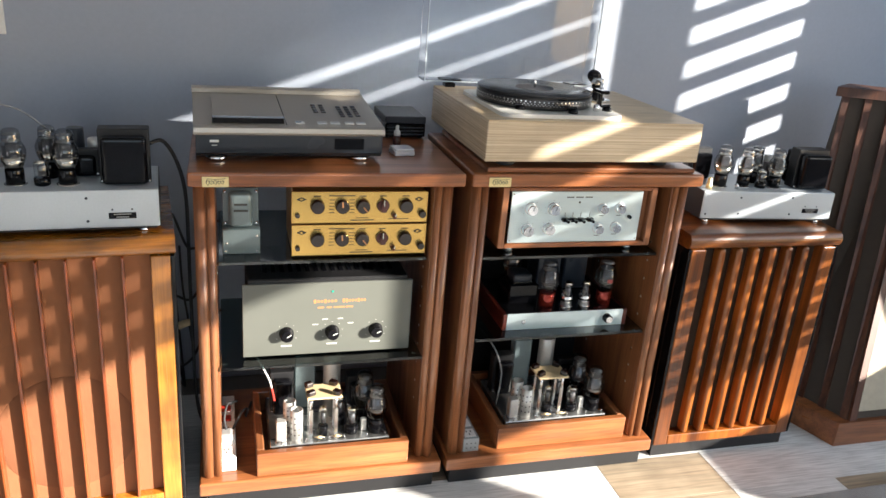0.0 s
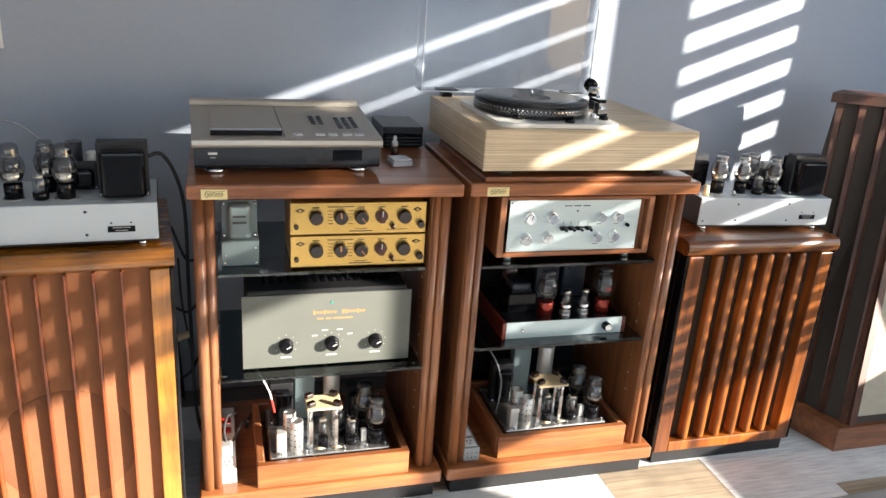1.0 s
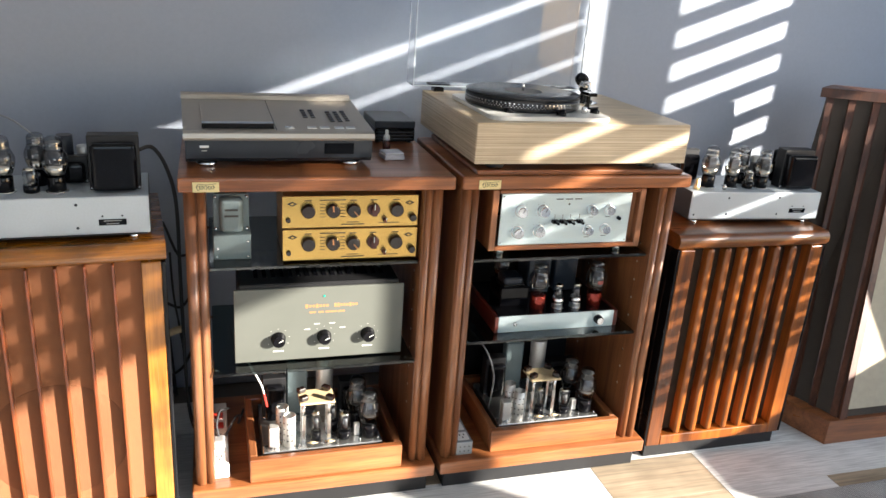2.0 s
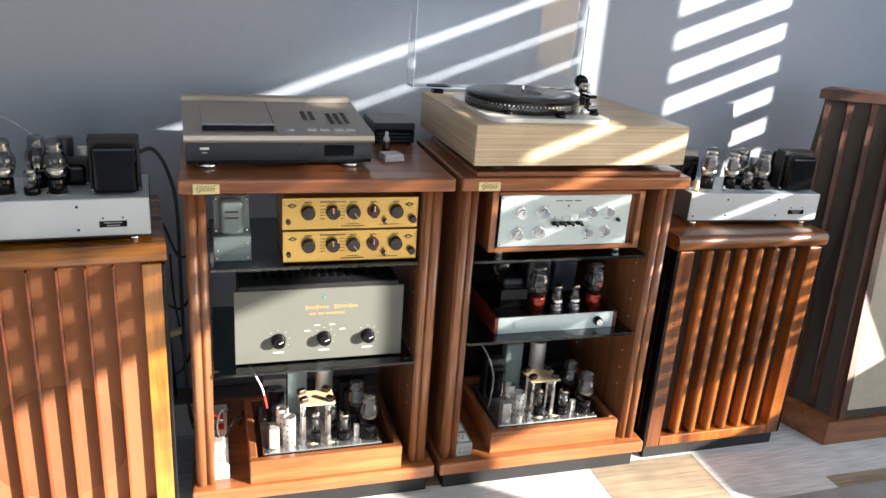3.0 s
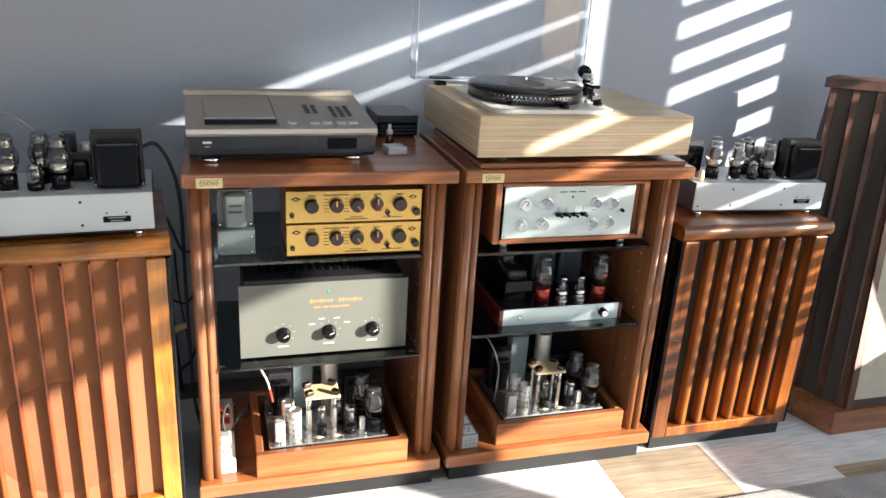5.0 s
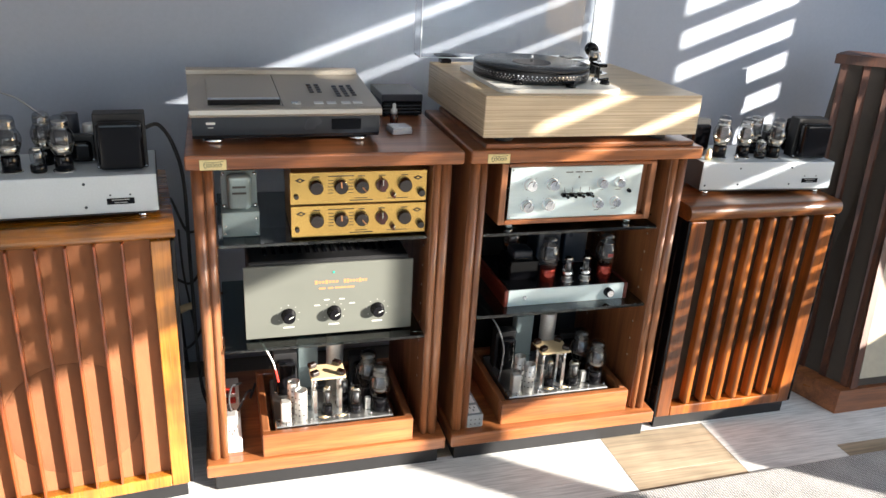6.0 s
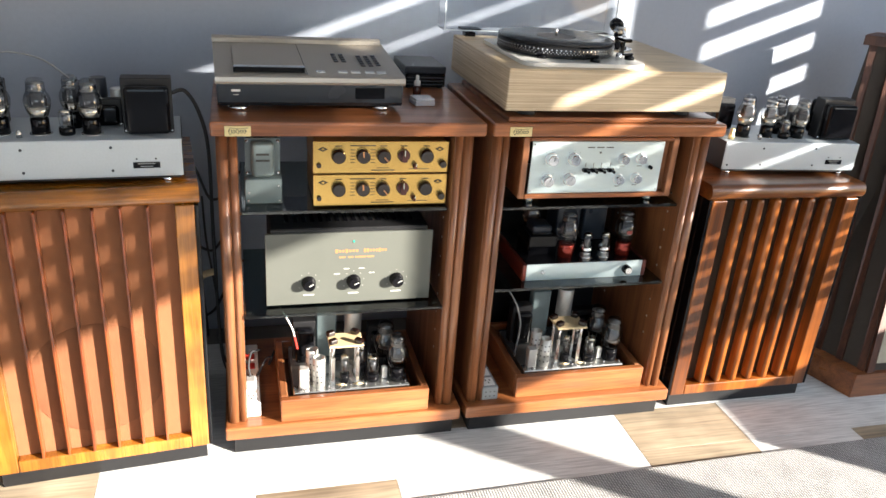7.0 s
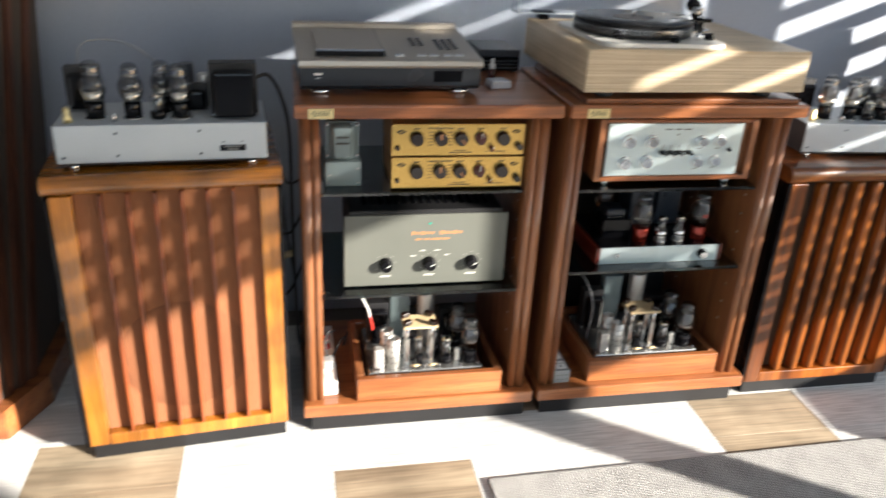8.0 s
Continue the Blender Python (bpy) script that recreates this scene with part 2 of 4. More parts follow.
def mesh_of(name, bm, material):
    bmesh.ops.recalc_face_normals(bm, faces=bm.faces)
    me = bpy.data.meshes.new(name)
    bm.to_mesh(me); bm.free()
    me.materials.append(material)
    return me


def part(name, bm, material, parent=None, label=""):
    ob = new(name, mesh_of(name, bm, material))
    ob.parent = parent
    return tagged(ob, label)


def thing(name, m, label, category, group="", kind=""):
    ob = new(name)
    ob.empty_display_size = 0.05
    ob.matrix_world = m
    return tagged(ob, label, category, group, kind)


def single(name, bm, material, m, label, category, group="", kind=""):
    ob = new(name, mesh_of(name, bm, material))
    ob.matrix_world = m
    return tagged(ob, label, category, group, kind)


def structure(name, bm, material, label, category):
    return tagged(new(name, mesh_of(name, bm, material)), label, category, kind="structure")


def wording(name, text, size, material, parent, m, label=""):
    """Flat letters in the built-in font, turned into a mesh."""
    cu = bpy.data.curves.new(name, "FONT")
    cu.body, cu.size, cu.align_x, cu.align_y, cu.extrude = text, size, "CENTER", "CENTER", 0.0002
    tmp = new(name + "_curve", cu)
    me = bpy.data.meshes.new_from_object(tmp)
    bpy.data.objects.remove(tmp)
    me.materials.clear(); me.materials.append(material)
    ob = new(name, me)
    ob.parent = parent
    ob.matrix_local = m
    return tagged(ob, label)

# ---- the room ----
X0, X1, Y0, Y1, H = -1.7, 3.4, -3.0, 2.40, 2.5
structure("wall_north", box(B(), X0 - 0.12, X1 + 0.12, Y1, Y1 + 0.12, 0, H), WALL, "smooth blue-grey painted wall behind the racks", "wall")
structure("wall_west", box(B(), X0 - 0.12, X0, Y0, Y1, 0, H), WALL, "plain blue-grey painted side wall", "wall")
structure("ceiling", box(B(), X0 - 0.12, X1 + 0.12, Y0 - 0.12, Y1 + 0.12, H, H + 0.1), WHITE, "plain white painted ceiling", "ceiling")


def pierced(bm, fixed, a0, a1, holes, z1, thick, along_y):
    """A wall with openings (from, to, sill, head)."""
    def slab(p, q, lo, hi):
        if q - p > 1e-4 and hi - lo > 1e-4:
            if along_y:
                box(bm, fixed, fixed + thick, p, q, lo, hi)
            else:
                box(bm, p, q, fixed, fixed + thick, lo, hi)
    at = a0
    for p, q, lo, hi in holes:
        slab(at, p, 0, z1)
        slab(p, q, 0, lo); slab(p, q, hi, z1)
        at = q
    slab(at, a1, 0, z1)
    return bm


# The first, southernmost opening is added to throw in more bounce light.
EAST = [(-2.75, -1.55, 0.55, 2.21), (-1.40, -0.33, 0.55, 2.21), (-0.18, 0.21, 0.45, 2.21), (0.21, 0.935, 0.70, 2.21), (1.114, 1.467, 0.55, 2.21)]
structure("wall_east", pierced(B(), X1, Y0, Y1, EAST, H, 0.045, True), WALL, "blue-grey painted wall with windows", "wall")
# The wide south opening is added to let fill light in.
structure("wall_south", pierced(B(), Y0 - 0.12, X0, X1, [(-0.7, 1.9, 0.75, 2.25)], H, 0.12, False), WALL, "unseen blue-grey wall with an opening added for fill light", "wall")


def blind(name, y0, y1, rows):
    """Slats from (low, high) rows, in the opening of the east wall."""
    b = thing(name, pose(X1 + 0.022, (y0 + y1) / 2, 0), "white horizontal window blind with tilted slats", "blind", "window blinds")
    w = (y1 - y0) / 2
    for lo, hi in rows:
        part("slat", box(B(), -0.002, 0.002, -w, w, lo, hi), WHITE, b)
    part("headrail", box(B(), -0.02, 0.02, -w, w, 2.171, 2.209), WHITE, b)
    return b


def slats(bottom, top, pitch, slit):
    out, z = [], top
    while z - pitch > bottom:
        out.append((z - pitch + slit, z))
        z -= pitch
    return out


# Blind of the added bounce-light opening, never in view.
blind("window_blind", -2.749, -1.551, slats(1.75, 2.147, 0.040, 0.008))
blind("window_blind", -1.399, -0.331, slats(1.70, 2.147, 0.092, 0.008) + [(2.147, 2.170)])
blind("window_blind", -0.179, 0.209, slats(1.78, 2.147, 0.118, 0.021) + slats(1.06, 1.793, 0.118, 0.009))
blind("window_blind", 0.211, 0.876, slats(1.56, 2.147, 0.118, 0.010) + slats(1.33, 1.555, 0.112, 0.011) + slats(0.90, 1.331, 0.056, 0.011))
blind("window_blind", 1.115, 1.466, slats(0.60, 2.162, 0.112, 0.056))

structure("floor", box(B(), X0 - 0.12, X1 + 0.12, Y0 - 0.12, Y1 + 0.12, -0.05, -0.004), plain("floor_bed", (0.10, 0.09, 0.08), 0.8), "dark bedding under the floor planks", "floor")

# ---- racks ----
def rack_thing(x0, label):
    """A walnut rack, 0.628 wide, 0.905 high, 0.45 deep: slab top, base board on a black plinth, two side panels with beaded fronts, glass shelves."""
    w, d = 0.628, 0.45
    r = thing("equipment_rack", pose(x0, 1.70, 0), label, "rack", "equipment racks")
    part("top", box(B(), 0, w, 0, d, 0.872, 0.905, 0.006, 3), WALNUT, r)
    part("base_board", box(B(), 0, w, 0, d, 0.062, 0.099, 0.005, 3), WALNUT, r)
    part("plinth", box(B(), 0.02, w - 0.012, 0.03, d - 0.02, 0, 0.062, 0.002), BLACK_MATT, r, "black recessed plinth")
    for side, a in (("left", 0.010), ("right", w - 0.020 - 0.046)):
        bm = box(B(), a, a + 0.046, 0.034, d - 0.01, 0.099, 0.872, 0.002)
        panel = part("side_panel", bm, WALNUT_Z, r)
        for c, thick in ((0.0135, 0.0125), (0.0355, 0.0090)):
            x = a + (c if side == "left" else 0.046 - c)
            part("bead", lathe(B(), [(thick, 0.0995), (thick, 0.8715)], (x, 0.0355, 0), seg=24), WALNUT_Z, panel)
        inner = a + 0.046 if side == "left" else a
        for y in (0.09, 0.36):
            for k in range(9):
                z = 0.25 + 0.055 * k
                o = 0.0006 if side == "left" else -0.0006
                part("pin_hole", lathe(B(), [(0.0035, 0), (0.0035, 0.0008)], (inner + o * 0.2, y, z), (1 if side == "left" else -1, 0, 0), seg=8), ALU, panel, "small metal shelf-pin socket")
    return r


def shelf(rack, z, y0=0.035):
    part("glass_shelf", box(B(), 0.060, 0.558, y0, 0.43, z, z + 0.009, 0.0015), SMOKE, rack, "smoked glass shelf")
    for x, way in ((0.0562, 1), (0.5618, -1)):
        for y in (0.07, 0.38):
            part("shelf_pin", lathe(B(), [(0.004, 0), (0.004, 0.018), (0.002, 0.02)], (x, y, z - 0.0045), (way, 0, 0), seg=8), CHROME, rack, "chrome shelf pin")


def badge(rack, x):
    p = part("badge", box(B(), x, x + 0.056, -0.003, 0.0, 0.874, 0.897, 0.001), BRASS, rack, "small brass badge with dark script")
    random.seed(5)
    bm = B()
    pts = [(x + 0.008 + 0.0016 * i + 0.0022 * math.sin(i * 2.1), -0.0034, 0.8850 + 0.0055 * math.sin(i * 1.7) * (1.2 if i < 4 else 0.55 + 0.4 * random.random())) for i in range(25)]
    sweep(bm, pts, 0.0006, 5)
    sweep(bm, [(x + 0.012, -0.0034, 0.893), (x + 0.03, -0.0034, 0.8915), (x + 0.05, -0.0034, 0.8935)], 0.0005, 5)
    part("script_stroke", bm, INK, p, "dark script flourish")


rack_a = rack_thing(0.100, "walnut rack with amplifiers and a disc player on top")
shelf(rack_a, 0.670, 0.045)
shelf(rack_a, 0.404, 0.022)
badge(rack_a, 0.031)
rack_b = rack_thing(0.744, "walnut rack with tube amplifiers and a record player on top")
# Black sheet added to give the rack interior its deep shade.
part("shade_backing", box(B(), 0.0565, 0.5615, 0.436, 0.439, 0.0995, 0.8715), BLACK_MATT, rack_b, "added black sheet for the shade inside the rack")
shelf(rack_b, 0.666, 0.045)
shelf(rack_b, 0.434, 0.04)
badge(rack_b, 0.040)


# ---- loudspeakers with slatted fronts ----
def slatted_speaker(m, label, upright, across, slat_mat, cloth, flank, h, deep, ring):
    w, d = 0.505, 0.40
    s = thing("loudspeaker", m, label, "loudspeaker", "slatted loudspeakers")
    part("body", box(B(), 0.0, w, deep + 0.0035, d, 0.045, h - 0.0435, 0.003), flank, s, "dark lacquered cabinet body")
    lip = [(d, h - 0.043), (d, h)] + [(0.012 - 0.018 * math.sin(a), h - 0.0215 + 0.0215 * math.cos(a)) for a in [math.pi * k / 10 for k in range(11)]]
    part("top", profile_y(B(), lip, -0.002, w + 0.002), across, s)
    part("plinth", box(B(), 0.015, w - 0.015, 0.012, d - 0.01, 0, 0.045), BLACK_MATT, s, "black recessed plinth")
    for x0, x1 in ((0.0, 0.0098), (w - 0.0098, w)):
        part("edge_strip", box(B(), x0, x1, 0.0, deep + 0.003, 0.045, h - 0.044, 0.003, 2), flank, s, "black lacquered front edge")
    for x0, x1 in ((0.010, 0.056), (w - 0.052, w - 0.010)):
        part("stile", box(B(), x0, x1, -0.001, deep + 0.003, 0.045, h - 0.044, 0.003, 2), upright, s)
    part("bottom_rail", box(B(), 0.0565, w - 0.0525, -0.001, deep + 0.003, 0.045, 0.078, 0.003, 2), upright, s)
    part("grille_cloth", box(B(), 0.0565, w - 0.0525, deep, deep + 0.003, 0.0785, h - 0.0435), cloth, s, "woven grille cloth")
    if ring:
        # A flat disc in a darker tone of the grille cloth.
        part("cloth_disc", lathe(B(), [(0.150, 0), (0.149, 0.0004), (0.10, 0.0006)], (w * 0.5, deep - 0.0001, 0.27), (0, -1, 0), seg=48), CLOTH_DISC, s, "round darker patch on the grille cloth")
    bay = (w - 0.109) / 7
    for k in range(1, 7):
        x = 0.0565 + bay * k
        if ring:
            bm = box(B(), x - 0.003, x + 0.003, -0.004, deep - 0.0002, 0.0785, h - 0.0435, 0.0012)
        else:
            bm = box(B(), x - 0.0105, x + 0.0105, -0.001, deep - 0.0002, 0.0785, h - 0.0435, 0.0085, 4)
        part("slat", bm, slat_mat, s)
    return s


slatted_speaker(pose(-0.435, 1.672, 0, 0, 0, 5.3), "golden wooden loudspeaker with upright slats over salmon cloth", OAK_Z, OAK_X, LOUVRE, CLOTH_PINK, BLACK, 0.754, 0.0225, True)
slatted_speaker(pose(1.400, 1.742, 0, 0, 0, 0.0) @ Matrix.Scale(0.985, 4, (1, 0, 0)), "dark walnut loudspeaker with upright slats over brown cloth", BURL_Z, BURL_X, BURL_Z, CLOTH_BLACK, BLACK, 0.724, 0.036, False)


# ---- large corner loudspeakers ----
def loft(bm, low, z0, high, z1):
    lo = [bm.verts.new((x, y, z0)) for x, y in low]
    hi = [bm.verts.new((x, y, z1)) for x, y in high]
    k = len(low)
    bm.faces.new(list(reversed(lo))); bm.faces.new(hi)
    for i in range(k):
        bm.faces.new((lo[i], lo[(i + 1) % k], hi[(i + 1) % k], hi[i]))
    return bm


def corner_speaker(m, mirror, label, base, low, high, top, zt):
    """A leaning cabinet over a base: posts and cloth on the slanted flank, a pale cloth panel in front; outlines in the plan, flank first."""
    s = thing("corner_loudspeaker", m, label, "loudspeaker", "corner loudspeakers")

    def o(pts):
        q = [(-x if mirror else x, y) for x, y in pts]
        return q[::-1] if mirror else q

    part("base", loft(B(), o(base), 0, o(base), 0.085), WALNUT, s, "reddish walnut base")
    part("body", loft(B(), o(low), 0.085, o(high), zt), CLOTH_DARK, s, "brown grille cloth over the cabinet body")
    part("top", loft(B(), o(top), zt, o(top), zt + 0.03), CORNER_WOOD, s)

    def post(f, t=0.022, out=0.008):
        a = Vector(low[0]).lerp(Vector(low[1]), f)
        c = Vector(high[0]).lerp(Vector(high[1]), f)

        def quad(p, u):
            n = Vector((u.y, -u.x))
            if n.x > 0:
                n = -n
            return [tuple(p - u * t / 2 + n * out), tuple(p + u * t / 2 + n * out), tuple(p + u * t / 2 - n * 0.01), tuple(p - u * t / 2 - n * 0.01)]

        ud, uh = (Vector(low[1]) - Vector(low[0])).normalized(), (Vector(high[1]) - Vector(high[0])).normalized()
        part("post", loft(B(), o(quad(a, ud)), 0.0855, o(quad(c, uh)), zt - 0.0005), CORNER_WOOD, s)

    for f in (0.05, 0.34, 0.65, 0.95):
        post(f)

    def strip(pts, x0, x1, d):
        y = pts[1][1]
        return [(pts[1][0] + x0, y - d), (pts[2][0] - x1, y - d), (pts[2][0] - x1, y - 0.0003), (pts[1][0] + x0, y - 0.0003)]

    part("front_grille", loft(B(), o(strip(low, 0.032, 0.03, 0.004)), 0.115, o(strip(high, 0.032, 0.03, 0.004)), zt - 0.03), PALE_CLOTH, s, "pale beige grille cloth")
    for near in (True, False):
        def edge(pts):
            y, a = pts[1][1], (pts[1][0] if near else pts[2][0] - 0.028)
            return [(a, y - 0.010), (a + 0.028, y - 0.010), (a + 0.028, y - 0.0003), (a, y - 0.0003)]
        part("front_post", loft(B(), o(edge(low)), 0.0855, o(edge(high)), zt - 0.0005), CORNER_WOOD, s)
    return s


PALE_CLOTH = plain("pale_grille_cloth", (0.42, 0.36, 0.27), 0.9, size=200, bump=0.4)
corner_speaker(pose(2.08, 1.70, 0), False, "tall dark walnut corner loudspeaker with brown cloth flank and pale front",
               [(-0.118, 0.28), (-0.028, 0.003), (0.62, 0.003), (0.62, 0.15), (0.18, 0.52), (-0.10, 0.42)],
               [(-0.065, 0.255), (0.017, 0.020), (0.58, 0.020), (0.60, 0.13), (0.17, 0.50), (-0.03, 0.42)],
               [(0.060, 0.435), (0.265, 0.315), (0.42, 0.315), (0.43, 0.325), (0.155, 0.505), (0.10, 0.470)],
               [(0.027, 0.428), (0.275, 0.295), (0.455, 0.295), (0.465, 0.302), (0.155, 0.518), (0.08, 0.470)], 1.056)
corner_speaker(pose(-0.655, 1.79, 0), True, "tall dark walnut corner loudspeaker with pale cloth panels",
               [(-0.07, 0.16), (0.0, 0.0), (0.62, 0.0), (0.62, 0.15), (0.22, 0.46), (-0.07, 0.46)],
               [(-0.03, 0.165), (0.03, 0.03), (0.58, 0.03), (0.60, 0.145), (0.21, 0.455), (-0.03, 0.455)],
               [(-0.11, 0.39), (-0.04, 0.12), (0.55, 0.12), (0.56, 0.17), (0.21, 0.455), (-0.11, 0.455)],
               [(-0.125, 0.385), (-0.045, 0.095), (0.57, 0.095), (0.575, 0.175), (0.22, 0.46), (-0.125, 0.46)], 1.07)

# ---- vacuum tubes and small fittings ----
def shoulder_tube(parent, x, y, z, h, base_mat=BLACK, base_label="black tube base", band=None, plate=PLATE_TUBE, silver=True):
    """A shouldered glass tube with base, bulb, winged anode, mica discs and a mirror of getter low in the glass, h high."""
    k = h / 0.13
    L = lambda rows, seg=22: lathe(B(), [(r * k, q * k) for r, q in rows], (x, y, z), seg=seg)
    t = part("tube", L([(0.0185, 0), (0.0200, 0.002), (0.0200, 0.034), (0.0190, 0.036)]), base_mat, parent, base_label)
    part("bulb", L([(0.0186, 0.0362), (0.0222, 0.046), (0.0262, 0.058), (0.0285, 0.070), (0.0284, 0.080), (0.0250, 0.090), (0.0208, 0.097), (0.0196, 0.104), (0.0196, 0.116), (0.0172, 0.124), (0.0110, 0.1285), (0.003, 0.13)], 26), TUBE_GLASS, t, "clear shouldered glass bulb with a grey bloom")
    part("anode", box(B(), x - 0.0135 * k, x + 0.0135 * k, y - 0.0075 * k, y + 0.0075 * k, z + 0.060 * k, z + 0.096 * k, 0.003 * k, 2), plate, t, "grey metal anode")
    for q in (-1, 1):
        part("anode_wing", box(B(), x + q * 0.0140 * k, x + q * 0.0205 * k, y - 0.0008 * k, y + 0.0008 * k, z + 0.064 * k, z + 0.088 * k), plate, t)
    if silver:
        part("getter", L([(0.0178, 0.0375), (0.0212, 0.0465), (0.0250, 0.058), (0.0268, 0.064), (0.0270, 0.064), (0.0182, 0.0372)]), GETTER, t, "golden-silver getter mirror inside the glass")
    for dx in (-0.007, 0.007):
        part("support_rod", lathe(B(), [(0.0008 * k, 0.037 * k), (0.0008 * k, 0.117 * k)], (x + dx * k, y, z), seg=6), CHROME, t)
    for q, r in ((0.057, 0.0165), (0.099, 0.0180), (0.114, 0.0170)):
        part("mica_disc", L([(r, q), (r, q + 0.0009)], 14), MICA, t, "pale mica disc")
    if band:
        part("band", L([(0.0288, 0.070), (0.0290, 0.074), (0.0288, 0.078)]), band, t, "thin red printed band")
    return t


def bottle_tube(parent, x, y, z, h, r, base_mat=BLACK, collar=None):
    t = part("tube", lathe(B(), [(r * 0.9, 0), (r, 0.002), (r, h * 0.28), (r * 0.92, h * 0.3)], (x, y, z), seg=18), base_mat, parent, "tube base")
    part("bulb", lathe(B(), [(r * 0.86, h * 0.302), (r * 0.9, h * 0.4), (r * 0.9, h * 0.88), (r * 0.7, h * 0.96), (r * 0.2, h)], (x, y, z), seg=20), GLASS, t, "clear glass bulb")
    part("anode", lathe(B(), [(r * 0.48, h * 0.38), (r * 0.48, h * 0.76)], (x, y, z), seg=10), PLATE_TUBE, t, "grey metal anode")
    part("getter", lathe(B(), [(r * 0.80, h * 0.885), (r * 0.62, h * 0.95), (r * 0.2, h * 0.985)], (x, y, z), seg=16), GETTER, t, "silver getter mirror")
    if collar:
        part("collar", lathe(B(), [(r * 1.06, h * 0.2), (r * 1.06, h * 0.42), (r * 0.95, h * 0.42), (r * 0.95, h * 0.2)], (x, y, z), seg=20), collar, t, "metal collar")
    return t


def screw(parent, x, y, z, r=0.003, mat=None):
    part("screw", lathe(B(), [(r, 0), (r, 0.0008), (r * 0.6, 0.0016)], (x, y, z), (0, -1, 0), seg=10), mat or ALU, parent)


def transformer(parent, x0, x1, y0, y1, z0, z1, name="transformer"):
    """Laminated core between two bell covers with rounded corners."""
    d = y1 - y0
    core = part(name, box(B(), x0, x1, y0 + d * 0.3, y1 - d * 0.3, z0, z1, 0.002), BLACK_MATT, parent, "black laminated transformer core")
    part("front_cover", box(B(), x0 + 0.006, x1 - 0.006, y0, y0 + d * 0.3, z0 + 0.004, z1 - 0.012, 0.010, 4), BLACK, core, "glossy black bell cover")
    part("rear_cover", box(B(), x0 + 0.006, x1 - 0.006, y1 - d * 0.3, y1, z0 + 0.004, z1 - 0.012, 0.010, 4), BLACK, core, "glossy black bell cover")
    for x in (x0 + 0.004, x1 - 0.004):
        part("bolt", lathe(B(), [(0.003, 0), (0.003, 0.004), (0.0015, 0.005)], (x, y0 + d * 0.3, z0 + 0.006), (0, -1, 0), seg=8), CHROME, core)
    return core


def knob(parent, x, y, z, r, depth, mat, pointer=None, skirt=None, tilt=0.0):
    k = part("knob", lathe(B(), [(r * 1.02, 0), (r, depth * 0.15), (r * 0.93, depth * 0.9), (r * 0.82, depth)], (x, y, z), (0, -1, 0), seg=20), mat, parent)
    if pointer:
        bm = box(B(), -r * 0.09, r * 0.09, -depth - 0.0006, -depth + 0.001, 0.0, r * 0.82)
        bmesh.ops.rotate(bm, verts=bm.verts, cent=(0, 0, 0), matrix=Matrix.Rotation(radians(tilt), 3, "Y"))
        bmesh.ops.translate(bm, verts=bm.verts, vec=(x, y, z))
        part("pointer", bm, pointer, k)
    if skirt:
        part("skirt", lathe(B(), [(r * 1.14, 0), (r * 1.12, 0.0012), (r * 1.0, 0.0016)], (x, y, z), (0, -1, 0), seg=24), skirt, k)
    return k


def pointer_knob(parent, x, y, z, r, mat, tilt):
    """A chicken-head style knob: round foot and a tapered grip."""
    k = part("knob", lathe(B(), [(r, 0), (r, 0.006), (r * 0.9, 0.008)], (x, y, z), (0, -1, 0), seg=20), mat, parent)
    bm = loft_y([(-r * 0.45, -r * 0.9), (r * 0.45, -r * 0.9), (r * 0.5, r * 0.1), (r * 0.12, r * 1.15), (-r * 0.12, r * 1.15), (-r * 0.5, r * 0.1)], 0.008, 0.019)
    bmesh.ops.rotate(bm, verts=bm.verts, cent=(0, 0, 0), matrix=Matrix.Rotation(radians(tilt), 3, "Y"))
    bmesh.ops.translate(bm, verts=bm.verts, vec=(x, y, z))
    part("grip", bm, mat, k)
    bm = box(B(), -0.0007, 0.0007, -0.0195, -0.0188, r * 0.2, r * 1.1)
    bmesh.ops.rotate(bm, verts=bm.verts, cent=(0, 0, 0), matrix=Matrix.Rotation(radians(tilt), 3, "Y"))
    bmesh.ops.translate(bm, verts=bm.verts, vec=(x, y, z))
    part("pointer", bm, INK_PALE, k)
    return k


def loft_y(outline, d0, d1):
    """A block standing out to the front over an outline in x and z."""
    bm = B()
    lo = [bm.verts.new((x, -d0, z)) for x, z in outline]
    cx, cz = sum(x for x, z in outline) / len(outline), sum(z for x, z in outline) / len(outline)
    hi = [bm.verts.new((cx + (x - cx) * 0.92, -d1, cz + (z - cz) * 0.92)) for x, z in outline]
    k = len(outline)
    bm.faces.new(lo); bm.faces.new(list(reversed(hi)))
    for i in range(k):
        bm.faces.new((lo[i], lo[(i + 1) % k], hi[(i + 1) % k], hi[i]))
    return bm


def bar(parent, name, x, z, w, h, y, mat):
    """A printed bar on a front panel."""
    part(name, box(B(), x - w / 2, x + w / 2, y - 0.0004, y, z - h / 2, z + h / 2), mat, parent)


def ticks(parent, x, z, r, y, mat, n=7, span=270):
    for i in range(n):
        a = radians(-span / 2 + span * i / (n - 1))
        bar(parent, "dial_mark", x + r * math.sin(a), z + r * math.cos(a), 0.0022, 0.0012, y, mat)


# ---- disc player ----
BLUE_BLACK = plain("blue_black_metal", (0.022, 0.027, 0.034), 0.24, 0.2, vary=0.06, size=30, bump=0.02, coat=0.2)


